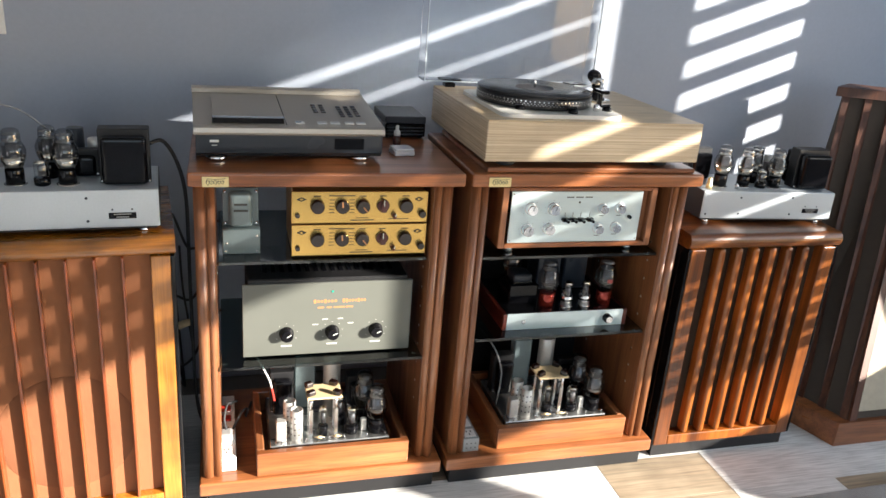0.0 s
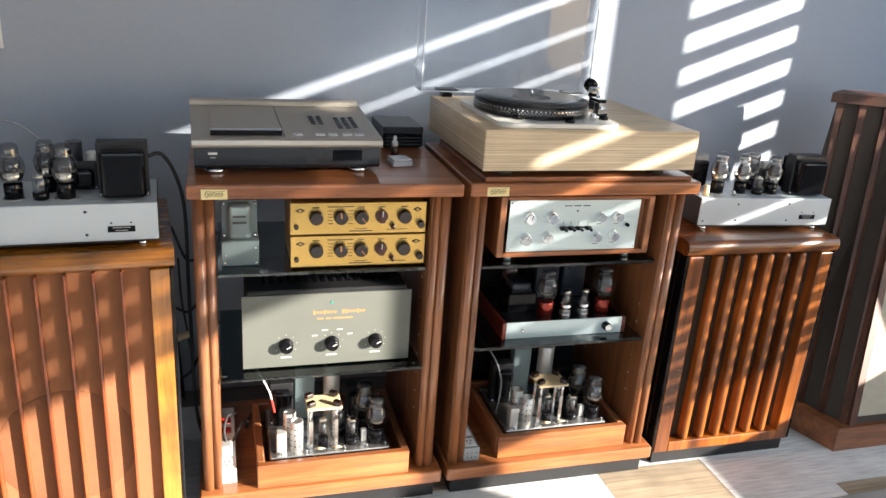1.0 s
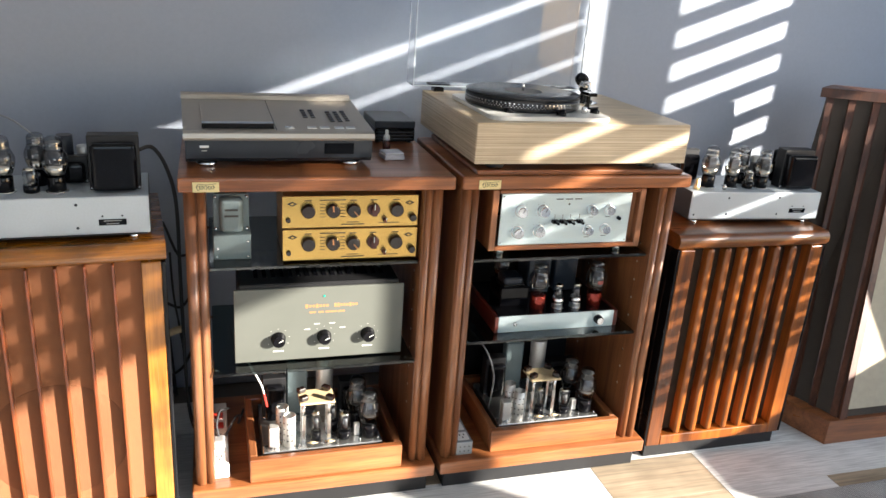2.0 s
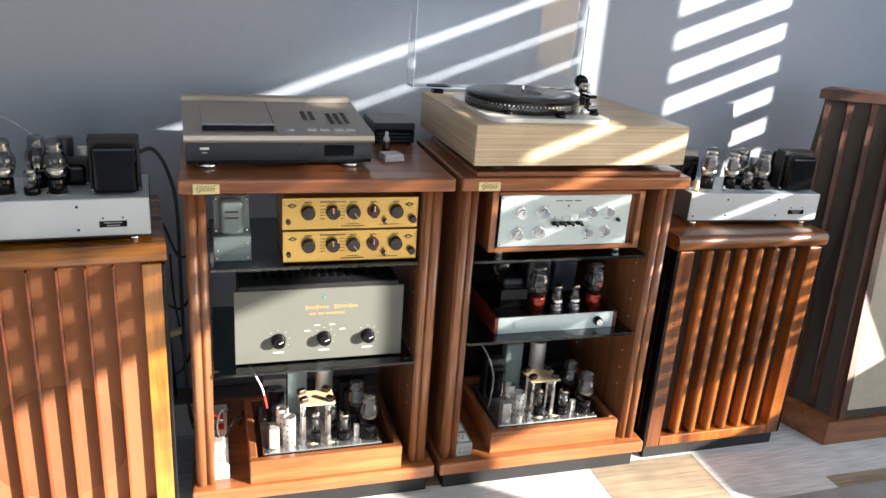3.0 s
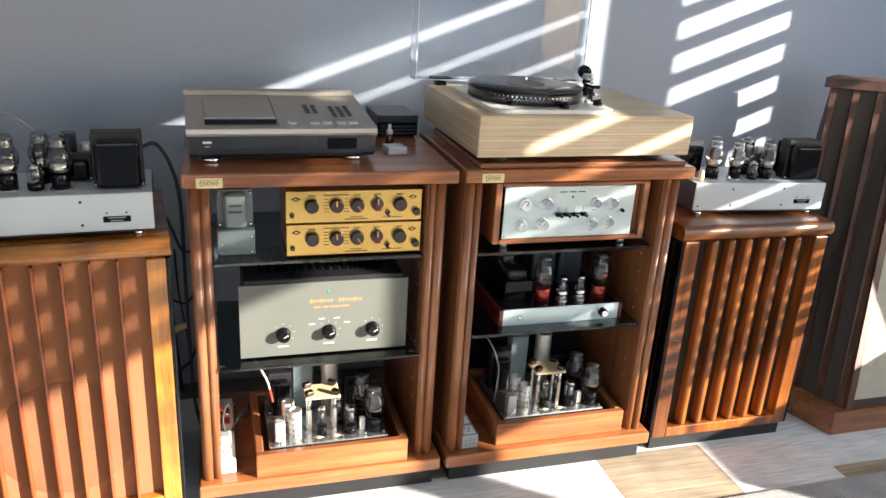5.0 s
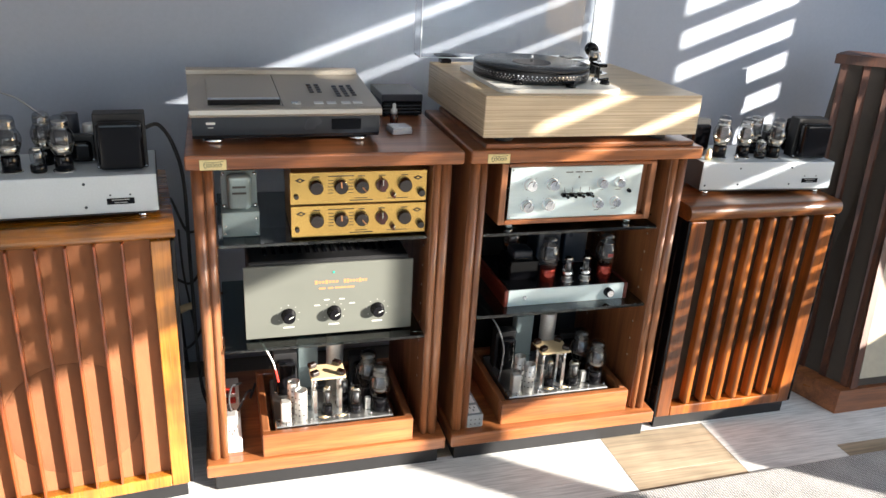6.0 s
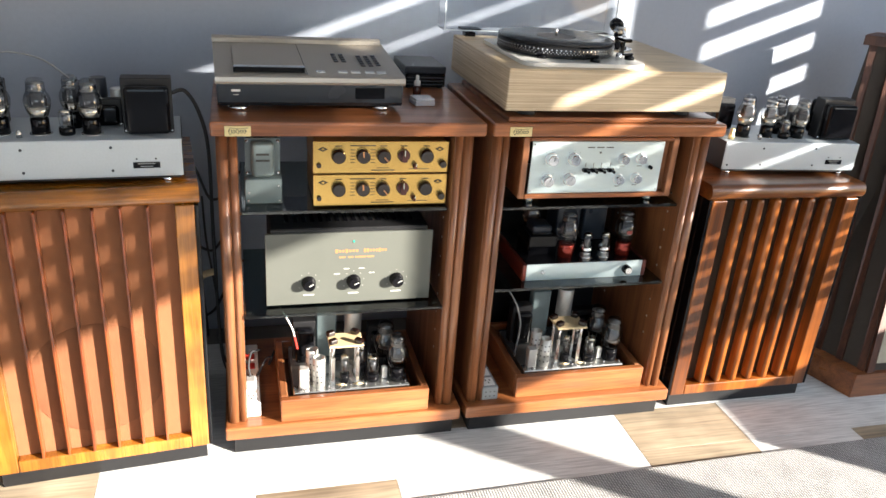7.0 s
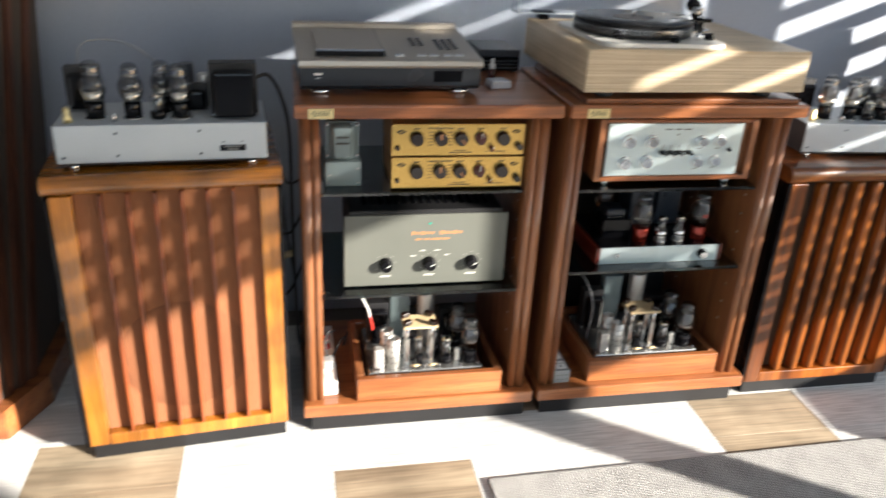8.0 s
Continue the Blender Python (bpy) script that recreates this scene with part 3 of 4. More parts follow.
def disc_player(m):
    d = thing("disc_player", m, "champagne-silver top-loading disc player with a dark front", "disc player")
    w = 0.432
    body = profile_y(B(), [(0.010, 0.0128), (0.285, 0.0128), (0.285, 0.088), (0.0, 0.064), (0.002, 0.022)], 0.004, w - 0.004)
    part("body", body, BLUE_BLACK, d, "blue-black metal lower body")
    top = profile_y(B(), [(-0.006, 0.0645), (-0.008, 0.070), (-0.006, 0.080), (0.004, 0.084), (0.292, 0.112), (0.292, 0.0885), (0.0, 0.0645)], 0, w)
    part("top", top, CHAMPAGNE, d, "champagne metal top with a rounded front lip")
    part("rear_bar", profile_y(B(), [(0.268, 0.1105), (0.268, 0.120), (0.272, 0.1235), (0.29, 0.1245), (0.293, 0.122), (0.293, 0.1125)], -0.001, w - 0.006), CHAMPAGNE, d, "metal bar along the rear")
    for x in (0.05, w - 0.05):
        for y in (0.035, 0.25):
            part("foot", lathe(B(), [(0.021, 0), (0.024, 0.002), (0.024, 0.008), (0.020, 0.011), (0.016, 0.0125)], (x, y, 0), seg=26), CHROME, d, "chrome foot")
    zt = lambda y: 0.084 + (y - 0.004) * 0.0972
    lid = profile_y(B(), [(0.030, zt(0.030) + 0.0005), (0.030, zt(0.030) + 0.0118), (0.205, zt(0.205) + 0.0118), (0.208, zt(0.208) + 0.0005)], 0.043, 0.198)
    part("disc_lid", lid, CHAMPAGNE, d, "raised disc lid")
    part("lid_front", profile_y(B(), [(0.021, zt(0.021) + 0.0004), (0.0265, zt(0.0265) + 0.0105), (0.0297, zt(0.0297) + 0.0112), (0.0297, zt(0.0297) + 0.0004)], 0.041, 0.200), BLACK, d, "dark front face under the lid edge")
    part("lid_edge", profile_y(B(), [(0.0258, zt(0.026) + 0.0108), (0.0258, zt(0.026) + 0.0128), (0.031, zt(0.031) + 0.0138), (0.031, zt(0.031) + 0.0120)], 0.041, 0.200), CHROME, d, "bright lid edge")
    part("top_seam", profile_y(B(), [(0.010, zt(0.010) + 0.0003), (0.010, zt(0.010) + 0.0009), (0.262, zt(0.262) + 0.0009), (0.262, zt(0.262) + 0.0003)], 0.204, 0.2055), BLACK, d)
    def key(x, y, kw, kd, mat, name="key"):
        part(name, profile_y(B(), [(y, zt(y) + 0.0004), (y, zt(y) + 0.003), (y + kd, zt(y + kd) + 0.003), (y + kd, zt(y + kd) + 0.0004)], x, x + kw), mat, d)
    for i in range(3):
        for j in range(5):
            key(0.341 + i * 0.019, 0.078 + j * 0.019 + (0.006 if i == 2 else 0), 0.011, 0.009, BAKELITE)
    for i in range(2):
        for j in range(4):
            key(0.280 + i * 0.019, 0.110 + j * 0.019, 0.011, 0.009, BAKELITE)
    for x in (0.226, 0.278, 0.308, 0.342, 0.370):
        key(x, 0.022, 0.021, 0.013, ALU, "wide_key")
    part("display", box(B(), 0.314, 0.384, -0.0008, 0.004, 0.031, 0.057, 0.001), BLACK, d, "black display window")
    part("power_button", box(B(), 0.034, 0.054, -0.003, 0.004, 0.047, 0.052, 0.001), PLASTIC_W, d, "white power button")
    part("button_legend", box(B(), 0.038, 0.050, -0.0004, 0.003, 0.039, 0.0405), INK_PALE, d)
    return d


disc_player(pose(0.114, 1.786, 0.9052, 0, 0, 2.0))


# ---- record player ----
def strobe_metal():
    return plain("dark_cast_platter", (0.03, 0.03, 0.032), 0.3, 0.5, vary=0.1)


PLY_EDGE = wood("plywood_edge_layers", (0.36, 0.265, 0.165), (0.66, 0.535, 0.375), 0, rough=0.45, scale=1.0, coat=0.12, contrast=1.05, bump=0.1)
for node in PLY_EDGE.node_tree.nodes:
    if node.type == "MAPPING":
        node.inputs["Scale"].default_value = (1.4, 1.4, 360)


def record_player(m):
    t = thing("record_player", m, "record player on a thick layered plywood plinth", "turntable")
    w, d, z0, z1 = 0.577, 0.485, 0.030, 0.129
    part("plinth", box(B(), 0, w, 0, d, z0, z1 - 0.0025, 0.002), PLY_EDGE, t, "layered plywood plinth")
    part("plinth_top", box(B(), 0.0005, w - 0.0005, 0.0005, d - 0.0005, z1 - 0.0024, z1, 0.0008), PLY_TOP, t, "pale veneered plinth top")
    for x in (0.07, w - 0.085):
        for y in (0.05, d - 0.06):
            part("foot", lathe(B(), [(0.022, 0.0135), (0.024, 0.016), (0.024, 0.0295)], (x, y, 0), seg=20), RUBBER, t, "black rubber foot")
    # chassis plate with rounded corners
    def rounded(x0, x1, y0, y1, r, z0, z1, n=6):
        out = []
        for cx, cy, a0 in ((x1 - r, y1 - r, 0), (x0 + r, y1 - r, 90), (x0 + r, y0 + r, 180), (x1 - r, y0 + r, 270)):
            for i in range(n + 1):
                a = radians(a0 + 90 * i / n)
                out.append((cx + r * math.cos(a), cy + r * math.sin(a)))
        return prism(B(), out, z0, z1)
    part("chassis_plate", rounded(0.046, 0.368, 0.026, 0.37, 0.03, z1 + 0.0004, z1 + 0.010), plain("ivory_enamel", (0.70, 0.69, 0.65), 0.35, vary=0.03, coat=0.3), t, "ivory enamelled chassis plate")
    cx, cy = 0.196, 0.212
    p = part("platter", lathe(B(), [(0.140, z1 + 0.0104), (0.148, z1 + 0.012), (0.150, z1 + 0.015), (0.150, z1 + 0.035), (0.148, z1 + 0.038), (0.143, z1 + 0.040)], (cx, cy, 0), seg=72), strobe_metal(), t, "dark cast platter with strobe dots on its rim")
    dot = B()
    for row, n, zz, e in ((0, 84, 0.0315, 0.0019), (1, 110, 0.0262, 0.0012), (0, 110, 0.0226, 0.0011)):
        for i in range(n):
            a = 2 * math.pi * (i + 0.5 * row) / n
            q = box(bmesh.new(), -e, e, -0.0006, 0.0, -e * 0.85, e * 0.85)
            bmesh.ops.transform(q, matrix=Matrix.Translation((cx + 0.1504 * math.sin(a), cy - 0.1504 * math.cos(a), z1 + zz)) @ Matrix.Rotation(a, 4, "Z"), verts=q.verts)
            tmp = bpy.data.meshes.new("tmp"); q.to_mesh(tmp); q.free(); dot.from_mesh(tmp); bpy.data.meshes.remove(tmp)
    tagged(part("strobe_dots", dot, ALU, p, "rows of bright strobe dots"), kind="stuff")
    part("mat", lathe(B(), [(0.146, z1 + 0.0402), (0.147, z1 + 0.0430)], (cx, cy, 0), seg=64), RUBBER, t, "black rubber mat")
    rec = part("record", lathe(B(), [(0.1495, z1 + 0.0433), (0.150, z1 + 0.0442), (0.1495, z1 + 0.0452), (0.052, z1 + 0.0448)], (cx, cy, 0), seg=72), VINYL, t, "black vinyl record")
    part("paper_disc", lathe(B(), [(0.05, z1 + 0.0449), (0.05, z1 + 0.0457)], (cx, cy, 0), seg=40), plain("dark_label_paper", (0.03, 0.03, 0.034), 0.6), rec, "dark paper disc at the centre")
    part("spindle", lathe(B(), [(0.0036, z1 + 0.0450), (0.0036, z1 + 0.0620), (0.0015, z1 + 0.0640)], (cx, cy, 0), seg=12), CHROME, t, "chrome spindle")
    # controls on the plate
    for x, y, mat in ((0.112, 0.090, BLACK), (0.236, 0.052, BLACK), (0.350, 0.095, BLACK)):
        c = part("control", lathe(B(), [(0.013, z1 + 0.0104), (0.012, z1 + 0.017), (0.008, z1 + 0.020)], (x, y, 0), seg=18), mat, t, "black control knob")
        bm = box(B(), -0.004, 0.004, -0.024, 0.01, z1 + 0.0202, z1 + 0.026, 0.0015)
        bmesh.ops.rotate(bm, verts=bm.verts, cent=(0, 0, 0), matrix=Matrix.Rotation(radians(-70), 3, "Z"))
        bmesh.ops.translate(bm, verts=bm.verts, vec=(x, y, 0))
        part("lever", bm, mat, c)
    part("strobe_lamp", lathe(B(), [(0.008, z1 + 0.0104), (0.008, z1 + 0.024), (0.005, z1 + 0.027)], (0.318, 0.090, 0), seg=16), CHROME, t, "chrome cylinder beside the platter")
    # tonearm
    ax, ay = 0.432, 0.32
    arm = part("tonearm", lathe(B(), [(0.026, z1 + 0.0004), (0.026, z1 + 0.008), (0.012, z1 + 0.010), (0.011, z1 + 0.030), (0.015, z1 + 0.032), (0.015, z1 + 0.042)], (ax, ay, 0), seg=24), BLACK, t, "black and silver tonearm")
    part("pivot", box(B(), ax - 0.012, ax + 0.012, ay - 0.018, ay + 0.018, z1 + 0.0422, z1 + 0.062, 0.004, 2), ALU, arm, "silver pivot housing")
    part("arm_tube", sweep(B(), [(ax, ay - 0.015, z1 + 0.055), (ax - 0.034, ay - 0.09, z1 + 0.056), (ax - 0.078, ay - 0.17, z1 + 0.057)], 0.004, 10), ALU, arm, "silver arm tube")
    part("headshell", box(B(), ax - 0.096, ax - 0.072, ay - 0.212, ay - 0.166, z1 + 0.049, z1 + 0.058, 0.002), BLACK, arm, "black headshell")
    part("counterweight", lathe(B(), [(0.012, 0), (0.018, 0.004), (0.019, 0.016), (0.017, 0.026), (0.010, 0.030)], (ax, ay + 0.010, z1 + 0.058), (0, 1, 0.25), seg=22), BLACK, arm, "black counterweight")
    part("arm_rest", box(B(), ax - 0.042, ax - 0.030, ay - 0.10, ay - 0.088, z1 + 0.0004, z1 + 0.050, 0.002), BLACK, arm)
    part("armboard", lathe(B(), [(0.040, z1 + 0.0002), (0.040, z1 + 0.003)], (ax, ay, 0), seg=28), ALU, arm, "silver armboard ring")
    # dust cover
    y1 = 0.51
    cover = part("dust_cover", box(B(), -0.040, w - 0.095, y1, y1 + 0.004, z1 + 0.016, z1 + 0.43, 0.001), ACRYLIC, t, "raised clear acrylic dust cover")
    for x in (-0.040, w - 0.099):
        part("flange", box(B(), x, x + 0.004, y1 - 0.065, y1 - 0.0002, z1 + 0.016, z1 + 0.43, 0.001), ACRYLIC, cover)
    part("bottom_flange", box(B(), -0.0358, w - 0.0992, y1 - 0.065, y1 - 0.0002, z1 + 0.016, z1 + 0.020, 0.001), ACRYLIC, cover)
    # Pale strips carry the light caught along the acrylic edges as colour.
    edge_glint = plain("pale_edge_glint", (0.62, 0.68, 0.72), 0.3, vary=0.05)
    for x in (-0.040, w - 0.099):
        part("edge", box(B(), x + 0.0005, x + 0.0035, y1 - 0.0660, y1 - 0.0652, z1 + 0.016, z1 + 0.43), edge_glint, cover, "pale strip painted as the glint of the acrylic edge")
    part("edge", box(B(), -0.0358, w - 0.0992, y1 - 0.0660, y1 - 0.0652, z1 + 0.0165, z1 + 0.0195), edge_glint, cover, "pale strip painted as the glint of the acrylic edge")
    for x in (0.025, w - 0.16):
        h = part("hinge", box(B(), x, x + 0.03, d - 0.034, d - 0.004, z1 + 0.0004, z1 + 0.012, 0.001), BLACK, t, "black metal hinge")
        part("hinge_leaf", box(B(), x - 0.012, x + 0.045, d - 0.04, d + 0.006, z1 + 0.0165, z1 + 0.023, 0.001), BLACK, h)
        part("hinge_pin", lathe(B(), [(0.007, 0), (0.007, 0.0045)], (x + 0.016, d - 0.018, z1 + 0.012), seg=14), CHROME, h)
    for o in cover.children_recursive + [cover]:
        o.visible_shadow = False
    return t


record_player(pose(0.7685, 1.701, 0.9052, 0, 0, 0.8))
single("plinth_board", box(B(), 0.0, 0.565, 0.0, 0.42, 0, 0.0125, 0.003, 2), WALNUT, pose(0.782, 1.712, 0.9054), "thin walnut board under the record player", "board")


# ---- gold equalisers ----
def gold_unit(m):
    g = thing("equaliser", m, "gold-faced rack unit with brown bakelite knobs", "amplifier", "gold units")
    w, h = 0.328, 0.078
    part("case", box(B(), 0.003, w - 0.003, 0.003, 0.2, 0.001, h - 0.001, 0.002), GOLD_SIDE, g, "bronze-coloured case")
    part("panel", box(B(), 0, w, 0, 0.0028, 0, h, 0.0008), GOLD, g, "brushed gold front panel")
    for u, mat, tilt in ((0.182, BAKELITE, 130), (0.36, BAKELITE, -5), (0.51, BAKELITE, 140), (0.83, BAKELITE, 95)):
        knob(g, u * w, 0, h * 0.56, 0.0172, 0.018, mat, INK_GOLD if u in (0.36, 0.51) else None, None, tilt)
    pointer_knob(g, 0.66 * w, 0, h * 0.56, 0.0155, RED_KNOB, 0)
    pointer_knob(g, 0.745 * w, 0, h * 0.25, 0.0065, RED_KNOB, 20)
    knob(g, 0.955 * w, 0, h * 0.30, 0.0095, 0.016, BAKELITE)
    knob(g, 0.042 * w, 0, h * 0.26, 0.006, 0.008, BAKELITE)
    for u in (0.07, 0.93):
        x, z = u * w, h * 0.76
        part("emblem", loft_y([(x - 0.012, z), (x, z - 0.006), (x + 0.012, z), (x, z + 0.006)], 0.0002, 0.0006), INK, g, "dark diamond emblem")
        part("emblem_centre", loft_y([(x - 0.005, z), (x, z - 0.003), (x + 0.005, z), (x, z + 0.003)], 0.0006, 0.0012), GOLD, g)
    for u in (0.182, 0.51, 0.66, 0.83):
        bar(g, "knob_legend", u * w, h * 0.86, 0.017, 0.0022, 0, INK)
    bar(g, "knob_legend", 0.36 * w, h * 0.87, 0.062, 0.0024, 0, INK)
    for s in (-1, 1):
        for j in range(5):
            bar(g, "dial_mark", 0.36 * w + s * 0.024, h * (0.34 + 0.1 * j), 0.012, 0.0016, 0, INK)
    bar(g, "legend_bar", 0.51 * w, h * 0.16, 0.030, 0.0018, 0, INK)
    bar(g, "legend_bar", 0.51 * w, h * 0.09, 0.056, 0.0024, 0, INK)
    bar(g, "legend_bar", 0.78 * w, h * 0.12, 0.050, 0.0018, 0, INK)
    for x in (0.04, w - 0.04):
        for y in (0.03, 0.17):
            part("foot", lathe(B(), [(0.006, -0.0044), (0.007, 0.0008)], (x, y, 0), seg=12), RUBBER, g)
    return g


low = gold_unit(pose(0.3275, 1.762, 0.6835))
copy_thing(low, pose(0.3265, 1.762, 0.7658))


# ---- potted transformer unit ----
def transformer_unit(m):
    t = thing("transformer_unit", m, "grey-blue potted transformer on a small enamelled box", "transformer")
    part("box", box(B(), 0, 0.087, 0, 0.11, 0, 0.062, 0.002), GREY_BLUE, t)
    for x, z in ((0.008, 0.008), (0.079, 0.008), (0.079, 0.045), (0.010, 0.028)):
        screw(t, x, -0.0002, z)
    part("plate", box(B(), 0.002, 0.085, 0.03, 0.034, 0.0622, 0.155, 0.001), GREY_BLUE, t, "grey mounting plate")
    part("core", box(B(), 0.006, 0.081, 0.0345, 0.075, 0.0622, 0.15, 0.002), DARK_GREY, t)
    part("bell", box(B(), 0.016, 0.070, 0.004, 0.0298, 0.064, 0.152, 0.012, 4), GREY_BLUE, t, "rounded grey transformer cover")
    for j, wd in ((0, 0.03), (1, 0.032)):
        bar(t, "stamped_bar", 0.043, 0.122 - 0.015 * j, wd, 0.005, 0.004, INK)
    for x in (0.008, 0.079):
        for z in (0.070, 0.148):
            part("nut", lathe(B(), [(0.0045, 0), (0.0045, 0.004), (0.002, 0.007)], (x, 0.0298, z), (0, -1, 0), seg=6), CHROME, t)
    return t


transformer_unit(pose(0.170, 1.795, 0.6793))


# ---- grey preamplifier with three knobs ----
def grey_preamp(m):
    g = thing("preamplifier", m, "grey-green preamplifier with three black knobs and copper lettering bars", "amplifier")
    w, h = 0.4175, 0.194
    part("panel", box(B(), 0, w, 0, 0.006, 0, h, 0.001), KHAKI, g, "matt grey-green front panel")
    part("case", box(B(), 0.012, w - 0.012, 0.0062, 0.24, 0.006, h + 0.010, 0.003), BLACK_MATT, g, "black ventilated case")
    for i in range(16):
        part("vent_slot", box(B(), 0.05 + i * 0.021, 0.06 + i * 0.021, 0.05, 0.2, h + 0.0102, h + 0.0115), BLACK, g)
    for u, tilt in ((0.25, 60), (0.52, 65), (0.785, 65)):
        x, z = u * w, h * 0.31
        k = part("knob", lathe(B(), [(0.0185, 0), (0.018, 0.004), (0.0155, 0.007), (0.0155, 0.02), (0.013, 0.023)], (x, 0, z), (0, -1, 0), seg=24), BLACK, g, "black fluted knob")
        bm = box(B(), -0.001, 0.001, -0.0234, -0.022, 0, 0.012)
        bmesh.ops.rotate(bm, verts=bm.verts, cent=(0, 0, 0), matrix=Matrix.Rotation(radians(tilt), 3, "Y"))
        bmesh.ops.translate(bm, verts=bm.verts, vec=(x, 0, z))
        part("pointer", bm, INK_PALE, k)
        ticks(g, x, z, 0.027, 0, INK_PALE, 7, 240)
        bar(g, "knob_legend", x, z - 0.034, 0.026, 0.003, 0, INK_PALE)
    for i in range(4):
        bar(g, "dial_legend", 0.52 * w + (-0.042, -0.018, 0.02, 0.046)[i], h * (0.42, 0.49, 0.49, 0.42)[i], 0.014, 0.002, 0, INK_PALE)
    # the maker's name as plain copper strokes
    for i in range(7):
        bar(g, "name_bar", 0.415 * w + i * 0.0085, h * 0.742, 0.0062, 0.006 + (0.004 if i in (0, 3) else 0), 0, INK_GOLD)
    for i in range(8):
        bar(g, "name_bar", 0.585 * w + i * 0.0075, h * 0.742, 0.0055, 0.006 + (0.004 if i in (0, 1, 5) else 0), 0, INK_GOLD)
    for i in range(4):
        bar(g, "model_bar", (0.45, 0.50, 0.56, 0.62)[i] * w, h * 0.655, (0.016, 0.013, 0.028, 0.018)[i], 0.0042, 0, INK_GOLD)
    for x in (0.05, w - 0.05):
        for y in (0.03, 0.21):
            part("foot", lathe(B(), [(0.010, -0.0048), (0.011, 0.0058)], (x, y, 0), seg=14), RUBBER, g)
    part("pilot_light", lathe(B(), [(0.003, 0), (0.0025, 0.002)], (0.518 * w, 0, h * 0.875), (0, -1, 0), seg=12), GREEN_LED, g, "teal pilot light")
    return g


grey_preamp(pose(0.2125, 1.763, 0.4178))


# ---- silver preamplifier in a walnut case ----
def silver_preamp(m):
    g = thing("preamplifier", m, "brushed silver preamplifier in an open walnut case", "amplifier")
    w, h, t = 0.432, 0.162, 0.017
    c = part("case", box(B(), 0, t, 0, 0.26, 0, h, 0.002), WALNUT_Z, g, "walnut case")
    part("case_side", box(B(), w - t, w, 0, 0.26, 0, h, 0.002), WALNUT_Z, c)
    part("case_bottom", box(B(), t + 0.0002, w - t - 0.0002, 0, 0.26, 0, 0.012, 0.002), WALNUT, c)
    part("case_top", box(B(), t + 0.0002, w - t - 0.0002, 0, 0.26, h - 0.010, h, 0.002), WALNUT, c)
    part("panel", box(B(), t + 0.010, w - t - 0.021, 0.006, 0.010, 0.0125, h - 0.0125, 0.001), BRUSHED, g, "brushed aluminium front panel")
    part("reveal", box(B(), w - t - 0.0208, w - t - 0.0005, 0.02, 0.03, 0.0125, h - 0.0105), WALNUT_Z, g)
    px, pw, pz, ph = t + 0.010, w - 2 * t - 0.031, 0.0125, h - 0.025
    at = lambda u, v: (px + u * pw, pz + (1 - v) * ph)
    for u, v in ((0.147, 0.33), (0.314, 0.33), (0.135, 0.74), (0.295, 0.72)):
        x, z = at(u, v)
        knob(g, x, 0.006, z, 0.0145, 0.019, CHROME, GREY_PLASTIC, ALU, 20)
        ticks(g, x, z, 0.022, 0.006, GREY_PLASTIC, 7, 250)
    for u, v in ((0.69, 0.33), (0.825, 0.33), (0.675, 0.73), (0.81, 0.71)):
        x, z = at(u, v)
        knob(g, x, 0.006, z, 0.0125, 0.018, CHROME, GREY_PLASTIC, ALU, -30)
        bar(g, "knob_legend", x, z - 0.02, 0.014, 0.0016, 0.006, INK)
    for u in (0.41, 0.47, 0.53, 0.60):
        x, z = at(u, 0.54)
        s = part("lever_switch", box(B(), x - 0.008, x + 0.008, -0.005, 0.0058, z - 0.005, z + 0.005, 0.001), BLACK, g, "black lever switch")
        part("lever", box(B(), x - 0.003, x + 0.003, -0.022, -0.0052, z - 0.003, z + 0.004, 0.001), BLACK, s)
        bar(s, "switch_mark", x, z + 0.012, 0.0012, 0.012, 0.006, INK)
    x, z = at(0.505, 0.54)
    bar(g, "switch_slot", x, z, 0.088, 0.005, 0.0059, INK)
    x, z = at(0.91, 0.50)
    knob(g, x, 0.006, z, 0.005, 0.010, BLACK)
    x, z = at(0.505, 0.11)
    for i in range(3):
        bar(g, "name_bar", x - 0.026 + i * 0.026, z, 0.020, 0.0026, 0.006, INK)
    x, z = at(0.51, 0.21)
    part("pilot_light", lathe(B(), [(0.0028, 0), (0.002, 0.002)], (x, 0.006, z), (0, -1, 0), seg=10), INK, g)
    for x in (0.045, w - 0.045):
        for y in (0.04, 0.22):
            part("foot", lathe(B(), [(0.011, -0.0205), (0.013, -0.018), (0.013, -0.0003)], (x, y, 0), seg=16), ALU, g, "metal foot")
    for u in (0.015, 0.985):
        for v in (0.05, 0.95):
            x, z = at(u, v)
            screw(g, x, 0.006, z, 0.002)
    return g


silver_preamp(pose(0.841, 1.746, 0.6962))


